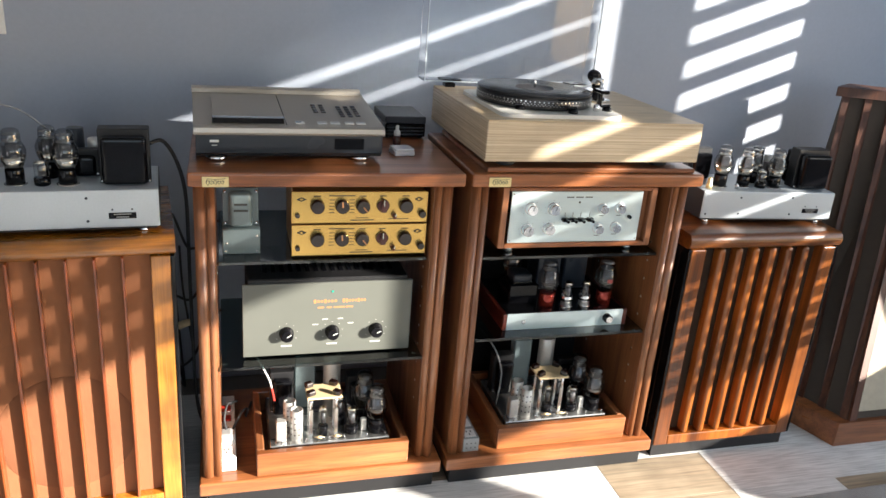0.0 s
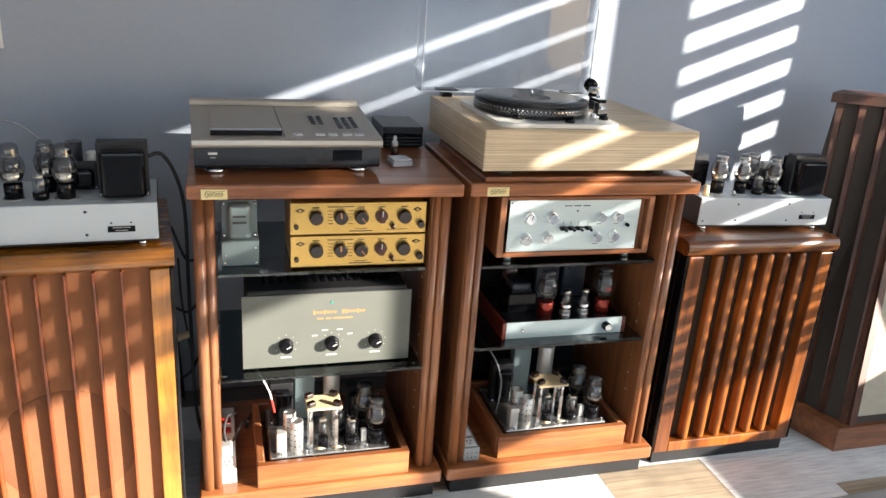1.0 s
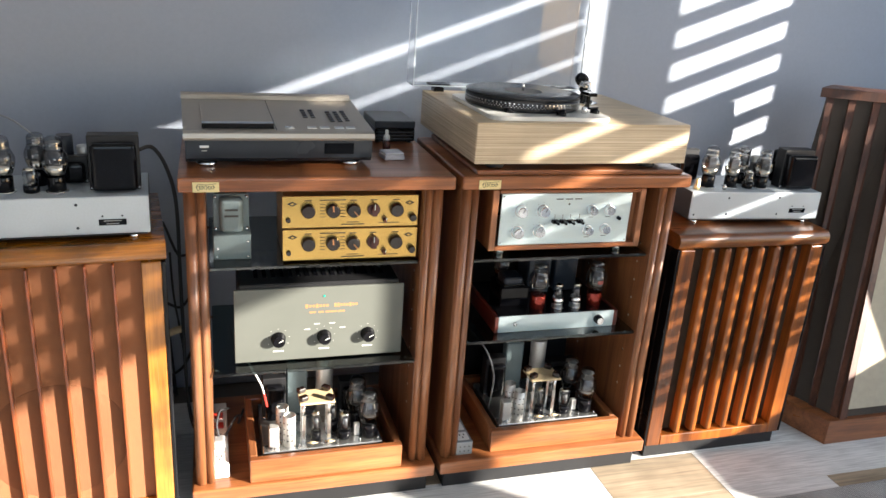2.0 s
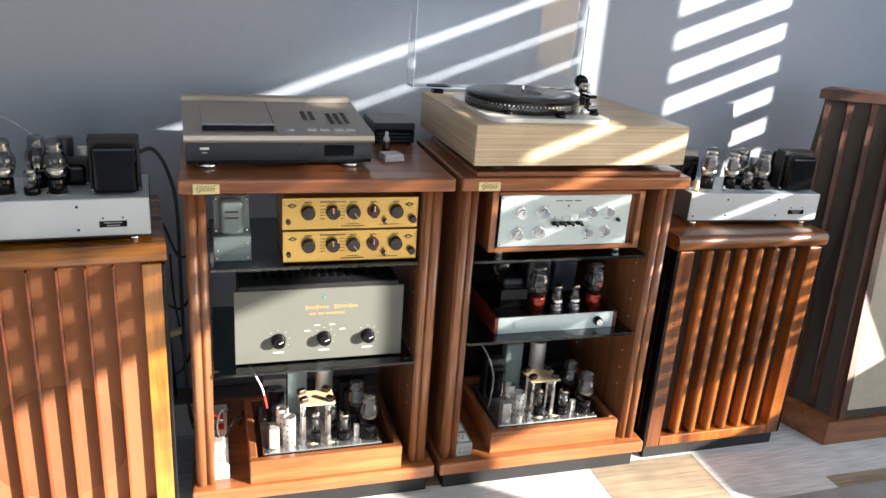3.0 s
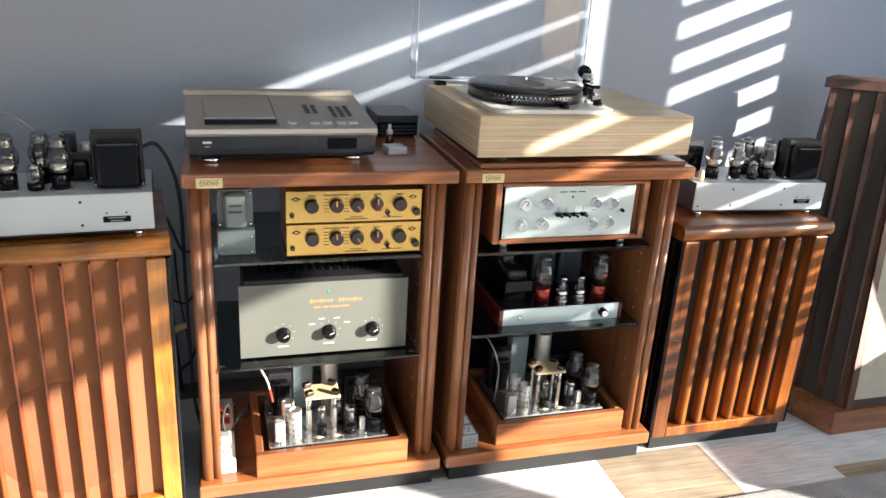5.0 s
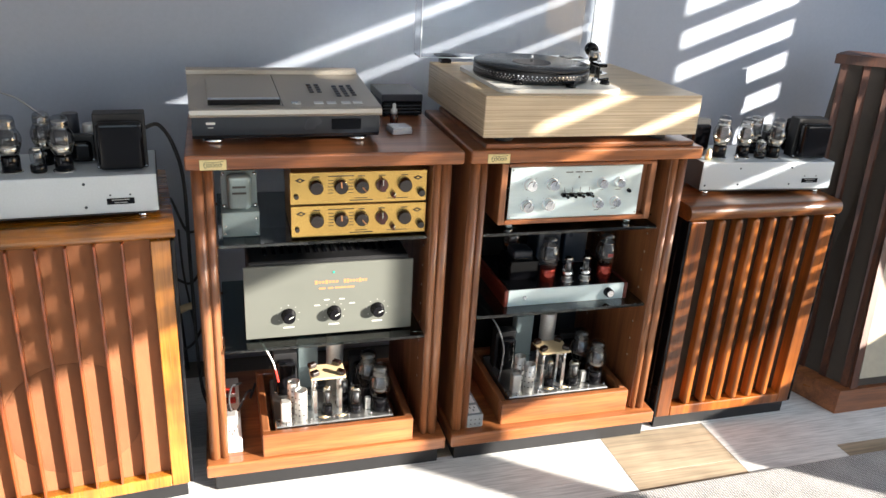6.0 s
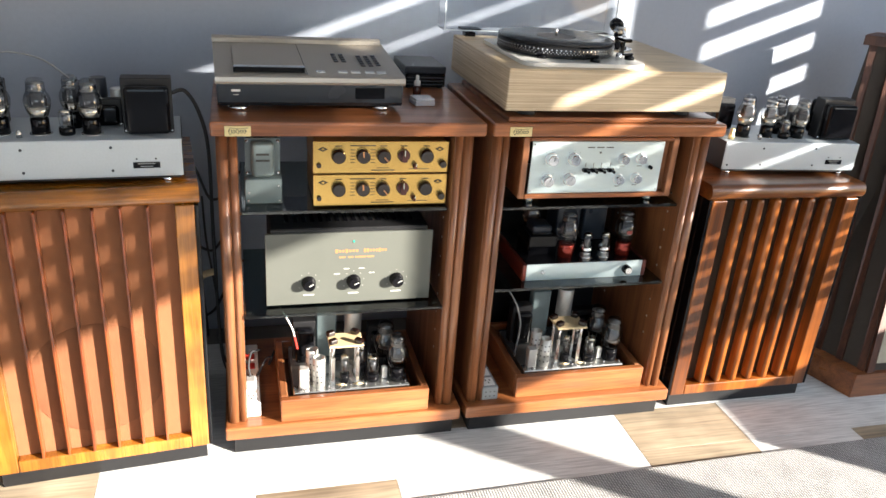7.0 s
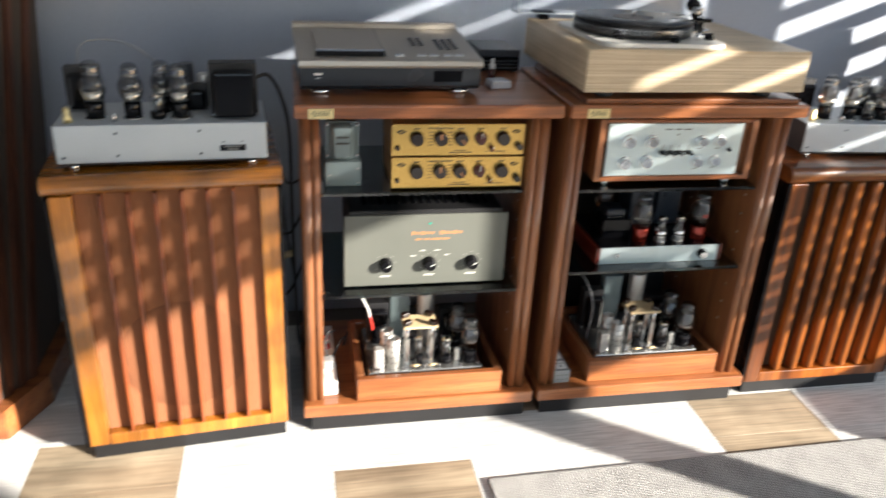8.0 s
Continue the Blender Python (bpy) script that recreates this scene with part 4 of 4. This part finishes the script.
# ---- mono tube amplifiers on the loudspeakers ----
def mono_amp(m, label):
    a = thing("tube_amplifier", m, label, "amplifier", "mono tube amplifiers")
    w, d, z0, z1 = 0.446, 0.20, 0.014, 0.099
    part("chassis", box(B(), 0, w, 0, d, z0, z1, 0.0025, 2), SILVER, a, "grey painted metal chassis")
    # Black sheets added over both ends so they look shaded.
    for x0, x1 in ((-0.0015, -0.0001), (w + 0.0001, w + 0.0015)):
        part("shade_sheet", box(B(), x0, x1, 0.002, d - 0.002, z0, z1 - 0.001), BLACK_MATT, a, "added black sheet for the shaded chassis side")
    part("under_frame", box(B(), 0.006, w - 0.006, 0.006, d - 0.006, 0.009, z0 - 0.0003), BLACK_MATT, a)
    for x in (0.03, w - 0.035):
        for y in (0.02, d - 0.03):
            part("foot", lathe(B(), [(0.010, 0), (0.011, 0.002), (0.009, 0.0088)], (x, y, 0), seg=16), CHROME, a, "chrome foot")
    for x, z in ((0.015, 0.028), (0.125, 0.030), (0.125, 0.080), (0.300, 0.030), (0.300, 0.082)):
        screw(a, x, -0.0001, z, 0.0032, DARK_GREY)
    n = part("nameplate", box(B(), 0.342, 0.398, -0.0014, -0.0001, 0.034, 0.048, 0.0005), BLACK, a, "small black nameplate with pale bars")
    for j in range(2):
        bar(n, "name_bar", 0.37, 0.0445 - 0.0065 * j, 0.036 - 0.01 * j, 0.0022, -0.0014, GREY_PLASTIC)
    for x in (0.350, 0.390):
        screw(a, x, -0.0001, 0.055, 0.0022, DARK_GREY)
    transformer(a, 0.327, 0.432, 0.02, 0.125, z1 + 0.0003, z1 + 0.122)
    transformer(a, 0.012, 0.085, 0.115, 0.192, z1 + 0.0003, z1 + 0.098)
    transformer(a, 0.268, 0.322, 0.10, 0.15, z1 + 0.0003, z1 + 0.062)
    shoulder_tube(a, 0.082, 0.062, z1 + 0.0003, 0.128)
    shoulder_tube(a, 0.160, 0.062, z1 + 0.0003, 0.122)
    bottle_tube(a, 0.213, 0.050, z1 + 0.0003, 0.056, 0.0165)
    shoulder_tube(a, 0.262, 0.055, z1 + 0.0003, 0.122)
    shoulder_tube(a, 0.222, 0.110, z1 + 0.0003, 0.118)
    part("can", lathe(B(), [(0.0185, 0), (0.0185, 0.096), (0.017, 0.098)], (0.272, 0.176, z1 + 0.0003), seg=22), DARK_GREY, a, "grey capacitor can")
    part("can", lathe(B(), [(0.016, 0), (0.016, 0.072), (0.0145, 0.074)], (0.312, 0.172, z1 + 0.0003), seg=20), STEEL_TUBE, a, "dull aluminium capacitor can")
    part("terminal", lathe(B(), [(0.009, 0), (0.009, 0.012), (0.007, 0.014), (0.007, 0.030), (0.004, 0.033)], (0.028, 0.03, z1 + 0.0003), seg=14), BRASS, a, "brass terminal post")
    part("terminal", lathe(B(), [(0.006, 0), (0.006, 0.010), (0.003, 0.016)], (0.122, 0.030, z1 + 0.0003), seg=12), ALU, a, "small metal terminal")
    for x, y in ((0.082, 0.062), (0.160, 0.062), (0.262, 0.055)):
        part("socket_ring", lathe(B(), [(0.023, 0), (0.023, 0.0015), (0.018, 0.002), (0.018, 0)], (x, y, z1 + 0.0001), seg=20), ALU, a)
    return a


amp_left = mono_amp(pose(-0.407, 1.722, 0.7542, 0, 0, 3.9), "grey tube amplifier with black transformers on the golden loudspeaker")
amp_right = mono_amp(pose(1.484, 1.843, 0.7242, 0, 0, -3.5) @ Matrix.Scale(0.955, 4), "grey tube amplifier with black transformers on the walnut loudspeaker")


# ---- single-ended amplifier with red cheeks ----
def red_cheek_amp(m):
    a = thing("tube_amplifier", m, "tube amplifier with silver front and red wooden cheeks", "amplifier")
    w, d, h = 0.348, 0.25, 0.048
    part("front", box(B(), 0, w, 0, 0.004, 0, h, 0.0008), BRUSHED, a, "brushed silver front panel")
    part("chassis", box(B(), 0.0002, w - 0.0002, 0.0042, d, 0.001, h, 0.002), BLACK, a, "glossy black chassis")
    for x0, x1 in ((-0.012, -0.0003), (w + 0.0003, w + 0.012)):
        part("cheek", box(B(), x0, x1, -0.001, d, 0, h + 0.001, 0.002), wood("red_stained_wood", (0.075, 0.012, 0.008), (0.15, 0.026, 0.014), 1, rough=0.3), a, "red stained wooden cheek")
    t = part("toggle", lathe(B(), [(0.006, 0), (0.006, 0.003), (0.003, 0.005)], (0.048, -0.0002, 0.024), (0, -1, 0), seg=14), CHROME, a, "chrome toggle switch")
    part("toggle_arm", lathe(B(), [(0.0018, 0.004), (0.003, 0.018), (0.002, 0.020)], (0.048, -0.0002, 0.024), (-0.15, -1, 0.55), seg=10), CHROME, t)
    k = knob(a, 0.298, -0.0002, 0.025, 0.013, 0.018, BLACK)
    part("knob_cap", lathe(B(), [(0.010, 0.0182), (0.0095, 0.0195)], (0.298, -0.0002, 0.025), (0, -1, 0), seg=20), CHROME, k, "chrome knob cap")
    z = h + 0.0003
    RED_BASE = plain("red_tube_base", (0.26, 0.03, 0.018), 0.22, 0.7, coat=0.4)
    shoulder_tube(a, 0.130, 0.05, z, 0.140, RED_BASE, "red tube base", silver=False)
    shoulder_tube(a, 0.305, 0.05, z, 0.140, RED_BASE, "red tube base", silver=False)
    part("tube_print", box(B(), 0.297, 0.313, 0.0235, 0.0245, z + 0.070, z + 0.080), RED, a, "red printed mark on the glass")
    bottle_tube(a, 0.188, 0.042, z, 0.074, 0.0150, ALU, CHROME)
    bottle_tube(a, 0.243, 0.042, z, 0.074, 0.0150, ALU, CHROME)
    for x in (0.188, 0.243):
        part("socket_ring", lathe(B(), [(0.019, 0), (0.019, 0.0012), (0.014, 0.002), (0.014, 0)], (x, 0.042, z - 0.0001), seg=20), CHROME, a)
    c = part("transformer_cover", box(B(), 0.022, 0.108, 0.06, 0.15, z, z + 0.058, 0.003), BLACK, a, "black transformer cover")
    part("cover_cap", box(B(), 0.036, 0.094, 0.075, 0.135, z + 0.0583, z + 0.082, 0.008, 3), DARK_GREY, c, "raised dark metal cap")
    part("cap_rim", box(B(), 0.034, 0.096, 0.073, 0.137, z + 0.0581, z + 0.0605, 0.001), CHROME, c)
    shoulder_tube(a, 0.075, 0.195, z, 0.13)
    for x0 in (0.14, 0.225):
        part("output_transformer", box(B(), x0, x0 + 0.072, 0.155, 0.235, z, z + 0.105, 0.003), plain("blue_black_steel", (0.03, 0.04, 0.055), 0.3, vary=0.1), a, "blue-black steel output transformer")
    return a


red_cheek_amp(pose(0.905, 1.781, 0.4435))


# ---- tube amplifiers in walnut trays ----
def tray_amp(m, label):
    a = thing("tube_amplifier", m, label, "amplifier", "tray amplifiers")
    w, d, h, t = 0.395, 0.32, 0.0675, 0.02
    tray = part("tray", box(B(), 0, w, 0, t, 0, h, 0.003, 2), WALNUT, a, "walnut tray")
    part("tray_back", box(B(), 0, w, d - t, d, 0, h, 0.003, 2), WALNUT, tray)
    for x0 in (0.0, w - t):
        part("tray_side", box(B(), x0, x0 + t, t + 0.0003, d - t - 0.0003, 0, h, 0.003, 2), WALNUT_Y, tray)
    part("tray_floor", box(B(), t + 0.0003, w - t - 0.0003, t + 0.0003, d - t - 0.0003, 0.001, 0.006), WALNUT, tray)
    part("chassis", box(B(), 0.036, 0.350, 0.042, 0.285, 0.0065, 0.058, 0.002), ALU, a, "bare aluminium chassis")
    z = 0.0583
    part("square_can", box(B(), 0.052, 0.078, 0.058, 0.084, z, z + 0.060, 0.003, 2), STEEL_TUBE, a, "square aluminium can")
    for x, y, hh in ((0.105, 0.072, 0.088), (0.090, 0.112, 0.092)):
        c = part("perforated_can", lathe(B(), [(0.0165, 0), (0.0165, hh), (0.0145, hh), (0.0145, hh - 0.02)], (x, y, z), seg=22), STEEL_TUBE, a, "open perforated aluminium shield can")
        for i in range(3):
            for j in range(4):
                ang = radians(-60 + 40 * i)
                part("vent_hole", lathe(B(), [(0.0024, 0), (0.0024, 0.0005)], (x + 0.0164 * math.sin(ang), y - 0.0164 * math.cos(ang), z + 0.018 + 0.017 * j), (math.sin(ang), -math.cos(ang), 0), seg=8), INK, c)
    for x in (0.142, 0.208):
        b = part("bracket", box(B(), x - 0.005, x + 0.005, 0.064, 0.068, z, z + 0.086, 0.001), ALU, a, "upright aluminium bracket")
        part("bracket_foot", box(B(), x - 0.005, x + 0.005, 0.048, 0.0638, z, z + 0.003), ALU, b)
        part("bracket_leg", box(B(), x - 0.004, x + 0.004, 0.108, 0.112, z, z + 0.118, 0.001), ALU, b)
        part("standoff", lathe(B(), [(0.004, 0.0), (0.004, 0.034)], (x, 0.066, z + 0.0862), seg=10), CHROME, b)
    bridge = part("bridge_board", box(B(), 0.130, 0.222, 0.056, 0.128, z + 0.1205, z + 0.1265, 0.002), CREAM, a, "cream phenolic bridge board")
    for x, y in ((0.142, 0.072), (0.210, 0.068), (0.140, 0.115), (0.206, 0.118)):
        bm = box(B(), -0.011, 0.011, -0.008, 0.008, z + 0.1268, z + 0.141, 0.003, 2)
        bmesh.ops.rotate(bm, verts=bm.verts, cent=(0, 0, z + 0.13), matrix=Matrix.Rotation(radians(25 if x < 0.18 else -40), 3, "Z"))
        bmesh.ops.translate(bm, verts=bm.verts, vec=(x, y, 0))
        part("cap_connector", bm, BAKELITE, bridge, "brown bakelite connector")
    bottle_tube(a, 0.176, 0.085, z, 0.085, 0.0135, BLACK)
    bottle_tube(a, 0.252, 0.080, z, 0.080, 0.0185, BLACK)
    part("small_can", box(B(), 0.278, 0.294, 0.078, 0.092, z, z + 0.036, 0.002), STEEL_TUBE, a, "small aluminium can")
    shoulder_tube(a, 0.318, 0.078, z, 0.142, silver=False)
    shoulder_tube(a, 0.296, 0.142, z, 0.148, silver=False)
    bottle_tube(a, 0.226, 0.128, z, 0.085, 0.0145, BLACK)
    part("tall_can", lathe(B(), [(0.024, 0), (0.024, 0.172), (0.022, 0.176), (0.022, 0.172)], (0.215, 0.215, z), seg=26), STEEL_TUBE, a, "tall grey capacitor can")
    part("paper_capacitor", box(B(), 0.112, 0.168, 0.215, 0.25, z, z + 0.165, 0.003), GREY_BLUE, a, "tall grey-blue oil capacitor")
    transformer(a, 0.045, 0.108, 0.175, 0.265, z, z + 0.125)
    transformer(a, 0.258, 0.335, 0.180, 0.270, z, z + 0.095)
    for x in (0.065, 0.13, 0.19, 0.23, 0.29, 0.34):
        part("terminal", lathe(B(), [(0.0025, 0), (0.0025, 0.006), (0.0012, 0.010)], (x, 0.052, z), seg=8), CHROME, a)
    for x0, x1 in ((0.150, 0.170), (0.196, 0.222)):
        part("resistor", lathe(B(), [(0.0012, 0), (0.0012, 0.006), (0.0035, 0.007), (0.0035, 0.020), (0.0012, 0.021), (0.0012, 0.027)], (x0, 0.056, z + 0.008), (1, -0.3, 0.1), seg=10), CREAM, a, "small pale resistor")
    return a


tray_a = tray_amp(pose(0.241, 1.710, 0.0993), "tube amplifier in a walnut tray with aluminium cans")
tray_b = copy_thing(tray_a, pose(0.895, 1.726, 0.0993))
tagged(tray_b, "tube amplifier in a walnut tray beside a grey power strip")


# ---- small things on the rack tops ----
def small_box(m):
    s = thing("power_supply", m, "small charcoal power supply box with a grey lid", "power supply")
    part("body", box(B(), 0, 0.112, 0, 0.155, 0.004, 0.040, 0.002), BLACK, s)
    part("lid", box(B(), -0.001, 0.113, -0.002, 0.157, 0.0402, 0.060, 0.003, 2), DARK_GREY, s, "charcoal metal lid")
    for j in range(3):
        part("groove", box(B(), 0.004, 0.108, -0.0012, 0.0, 0.010 + 0.009 * j, 0.013 + 0.009 * j), DARK_GREY, s)
    for x in (0.01, 0.10):
        for y in (0.012, 0.14):
            part("foot", lathe(B(), [(0.006, 0), (0.006, 0.0038)], (x, y, 0), seg=12), RUBBER, s)


small_box(pose(0.602, 2.062, 0.9053, 0, 0, 1))


def dropper(m):
    b = thing("fluid_bottle", m, "small dark fluid bottle with a white dropper cap", "bottle")
    part("bottle", lathe(B(), [(0.0095, 0), (0.0105, 0.002), (0.0105, 0.020), (0.007, 0.025)], seg=20), RED_KNOB, b, "dark red bottle")
    part("cap", lathe(B(), [(0.0085, 0.0252), (0.0085, 0.036), (0.0045, 0.040), (0.0045, 0.050), (0.003, 0.052)], seg=20), PLASTIC_W, b, "white dropper cap")


dropper(pose(0.618, 1.985, 0.9053))


def stylus_box(m):
    s = thing("stylus_case", m, "small translucent grey plastic case", "case")
    part("tray", box(B(), 0, 0.052, 0, 0.05, 0, 0.012, 0.002), plain("frosted_plastic", (0.42, 0.44, 0.50), 0.35, vary=0.05), s)
    part("lid", box(B(), 0.001, 0.051, 0.001, 0.049, 0.0122, 0.018, 0.002), plain("frosted_lid", (0.52, 0.54, 0.60), 0.25, vary=0.05), s)


stylus_box(pose(0.588, 1.858, 0.9053, 0, 0, 8))


# ---- power strips and cables ----
def power_strip(m, long, mat, label, red):
    s = thing("power_strip", m, label, "power strip")
    part("housing", box(B(), 0, 0.047, 0, long, 0, 0.042, 0.003, 2), mat, s)
    n = int(long / 0.05)
    for i in range(n):
        y = 0.028 + i * 0.05
        if red and i >= n - 2:
            part("switch", box(B(), 0.010, 0.037, y - 0.014, y + 0.014, 0.0422, 0.047, 0.002), RED, s, "red rocker switch")
            continue
        f = part("socket", box(B(), 0.007, 0.040, y - 0.019, y + 0.019, 0.0421, 0.0435, 0.0006), PLASTIC_W, s, "socket face")
        for dx, dy in ((-0.006, 0.006), (0.006, 0.006), (0, -0.007)):
            part("slot", box(B(), 0.0235 + dx - 0.0015, 0.0235 + dx + 0.0015, y + dy - 0.004, y + dy + 0.004, 0.0436, 0.0439), INK, f)
    for j in range(2):
        for i in range(3):
            part("vent", lathe(B(), [(0.002, 0), (0.002, 0.0005)], (0.011 + 0.0125 * i, 0.0, 0.013 + 0.014 * j), (0, -1, 0), seg=8), INK, s)
    return s


power_strip(pose(0.144, 1.745, 0.0993), 0.30, PLASTIC_W, "white power strip with a red switch on the rack base", True)
power_strip(pose(0.796, 1.728, 0.0993), 0.16, GREY_PLASTIC, "grey power strip on the rack base", False)


def plug(m):
    p = thing("power_plug", m, "grey power plug in the white strip", "plug")
    part("shell", box(B(), -0.016, 0.016, -0.018, 0.018, 0, 0.026, 0.006, 2), GREY_PLASTIC, p)
    part("cord", sweep(B(), [(0, 0.010, 0.0262), (-0.004, 0.018, 0.055), (0.004, 0.05, 0.075), (0.016, 0.10, 0.05), (0.03, 0.17, 0.01)], 0.003), RUBBER, p, "black cord")


plug(pose(0.1675, 1.823, 0.1429))
single("cable", sweep(B(), [(0.185, 1.86, 0.15), (0.21, 1.88, 0.19), (0.225, 1.92, 0.17), (0.222, 1.98, 0.11), (0.24, 2.06, 0.105)], 0.0035), RUBBER, pose(0, 0, 0), "black power cord on the rack base", "cable", "cables")
c = thing("cable", pose(0, 0, 0), "white signal cable with a red sleeve hanging into the rack", "cable", "cables")
part("sheath", sweep(B(), [(0.205, 2.03, 0.395), (0.215, 1.92, 0.394), (0.248, 1.83, 0.378), (0.276, 1.80, 0.332), (0.283, 1.799, 0.305)], 0.0022), PLASTIC_W, c, "white cable sheath")
part("sleeve", sweep(B(), [(0.2832, 1.7988, 0.3045), (0.287, 1.797, 0.285), (0.290, 1.796, 0.268)], 0.0030), RED, c, "red plug sleeve")
single("cable", sweep(B(), [(0.82, 2.02, 0.42), (0.845, 1.88, 0.425), (0.880, 1.80, 0.39), (0.905, 1.79, 0.33), (0.915, 1.80, 0.28), (0.925, 1.84, 0.17)], 0.0024), plain("dull_grey_sheath", (0.12, 0.12, 0.125), 0.6), pose(0, 0, 0), "thin grey cable hanging beside the tray amplifier", "cable", "cables")
single("cable", sweep(B(), [(0.018, 1.84, 0.935), (0.045, 1.86, 0.935), (0.072, 1.88, 0.88), (0.088, 1.90, 0.78), (0.088, 1.92, 0.55), (0.092, 1.95, 0.20), (0.11, 2.12, 0.03)], 0.0045), RUBBER, pose(0, 0, 0), "black power cord from the amplifier down to the floor", "cable", "cables")
single("cable", sweep(B(), [(-0.385, 1.90, 0.93), (-0.375, 1.92, 0.985), (-0.33, 1.93, 1.0), (-0.26, 1.93, 0.985), (-0.20, 1.92, 0.94), (-0.182, 1.845, 0.965)], 0.002), GREY_PLASTIC, pose(0, 0, 0), "thin grey wire looping over the amplifier tubes", "cable", "cables")
for k, (a, b) in enumerate((((0.12, 2.20, 0.56), (0.02, 2.28, 0.60)), ((0.12, 2.20, 0.46), (0.0, 2.26, 0.36)), ((0.12, 2.2, 0.30), (0.02, 2.24, 0.12)))):
    single("cable", sweep(B(), [a, (0.075, 2.16 + 0.02 * k, (a[2] + b[2]) / 2 - 0.02), b, (0.04, 2.32, 0.02)], 0.004), RUBBER, pose(0, 0, 0), "black cable behind the rack", "cable", "cables")

c = thing("cable", pose(0, 0, 0), "black lead with a tan sleeve hanging beside the rack", "cable", "cables")
part("sheath", sweep(B(), [(0.060, 2.02, 0.62), (0.066, 1.98, 0.52), (0.078, 1.95, 0.44), (0.088, 1.95, 0.34), (0.090, 2.0, 0.15), (0.10, 2.10, 0.02)], 0.003), RUBBER, c, "black lead")
part("sleeve", sweep(B(), [(0.052, 1.945, 0.422), (0.070, 1.945, 0.430), (0.092, 1.945, 0.434)], 0.0095, 10), CREAM, c, "tan connector sleeve")

w = thing("wall_plate", pose(-0.452, 2.3995, 1.095), "white blank wall plate", "wall plate")
part("plate", box(B(), 0, 0.075, -0.006, 0, 0, 0.118, 0.003, 2), PLASTIC_W, w)
part("cover", box(B(), 0.02, 0.055, -0.009, -0.0062, 0.025, 0.093, 0.001), PLASTIC_W, w)

# ---- floor pieces ----
PLANK_PALE = wood("pale_washed_plank", (0.60, 0.60, 0.585), (0.69, 0.685, 0.67), 0, rough=0.5, scale=0.9, coat=0.0, bump=0.12)
PLANK_BROWN = wood("weathered_brown_plank", (0.22, 0.165, 0.11), (0.42, 0.34, 0.24), 0, rough=0.5, scale=0.6, coat=0.0, bump=0.12, blotch=0.15)
floor_planks = bpy.data.objects["floor"]


def plank(x0, x1, y0, y1, mat):
    part("plank", box(B(), x0 + 0.0006, x1 - 0.0006, y0 + 0.0006, y1 - 0.0006, -0.004, 0.0, 0.0005), mat, floor_planks)


random.seed(11)
SEAMS = {1.56: [(-1.7, -0.98, 1), (-0.98, -0.57, 0), (-0.57, -0.209, 1), (-0.209, 1.226, 0), (1.226, 1.580, 1), (1.580, 3.4, 0)],
         1.375: [(-1.7, -0.57, 0), (-0.57, -0.209, 1), (-0.209, 0.17, 0), (0.17, 0.524, 1), (0.524, 1.226, 0), (1.226, 1.580, 1), (1.580, 1.936, 0), (1.936, 2.3, 1), (2.3, 3.4, 0)]}
for k in range(-24, 4):
    y0 = round(1.56 + 0.185 * k, 3)
    seams = SEAMS.get(y0)
    if not seams:
        seams, at = [], -1.7 - random.random()
        while at < 3.4:
            n = at + random.choice((0.34, 0.36, 0.9, 1.2))
            seams.append((at, n, 1 if n - at < 0.5 else 0))
            at = n
    for a, b, kind in seams:
        plank(max(a, -1.7), min(b, 3.4), max(y0, -3.0), min(y0 + 0.185, 2.4), PLANK_BROWN if kind else PLANK_PALE) if b > -1.69 and y0 > -3.1 else None


def weave(name):
    """A chunky two-way weave in grey yarn."""
    m, n, l, p = shader(name)
    co = n.new("ShaderNodeTexCoord")
    w1, w2 = n.new("ShaderNodeTexWave"), n.new("ShaderNodeTexWave")
    w1.bands_direction, w2.bands_direction = "X", "Y"
    for wv, s in ((w1, 42.0), (w2, 55.0)):
        wv.inputs["Scale"].default_value, wv.inputs["Distortion"].default_value, wv.inputs["Detail"].default_value = s, 1.6, 2
        wv.inputs["Detail Scale"].default_value = 3.0
        l.new(co.outputs["Object"], wv.inputs[0])
    mul = n.new("ShaderNodeMath"); mul.operation = "MULTIPLY"
    l.new(w1.outputs["Fac"], mul.inputs[0]); l.new(w2.outputs["Fac"], mul.inputs[1])
    cloud = n.new("ShaderNodeTexNoise"); cloud.inputs["Scale"].default_value = 14
    l.new(co.outputs["Object"], cloud.inputs[0])
    add = n.new("ShaderNodeMath"); add.operation = "MULTIPLY_ADD"; add.inputs[1].default_value = 0.35
    l.new(cloud.outputs[0], add.inputs[0]); l.new(mul.outputs[0], add.inputs[2])
    r = n.new("ShaderNodeValToRGB")
    r.color_ramp.elements[0].color, r.color_ramp.elements[1].color = (0.17, 0.165, 0.16, 1), (0.60, 0.59, 0.57, 1)
    r.color_ramp.elements[0].position, r.color_ramp.elements[1].position = 0.12, 0.7
    l.new(add.outputs[0], r.inputs[0]); l.new(r.outputs[0], p.inputs["Base Color"])
    p.inputs["Roughness"].default_value = 0.95
    b = n.new("ShaderNodeBump"); b.inputs["Strength"].default_value, b.inputs["Distance"].default_value = 0.9, 0.004
    l.new(mul.outputs[0], b.inputs["Height"]); l.new(b.outputs[0], p.inputs["Normal"])
    return m


single("rug", box(B(), 0, 2.6, -1.9, 0, 0, 0.009, 0.004, 2), weave("grey_woven_yarn"), pose(0.55, 1.472, 0.0005, 0, 0, 1.0), "grey flat-woven rug on the plank floor", "rug")
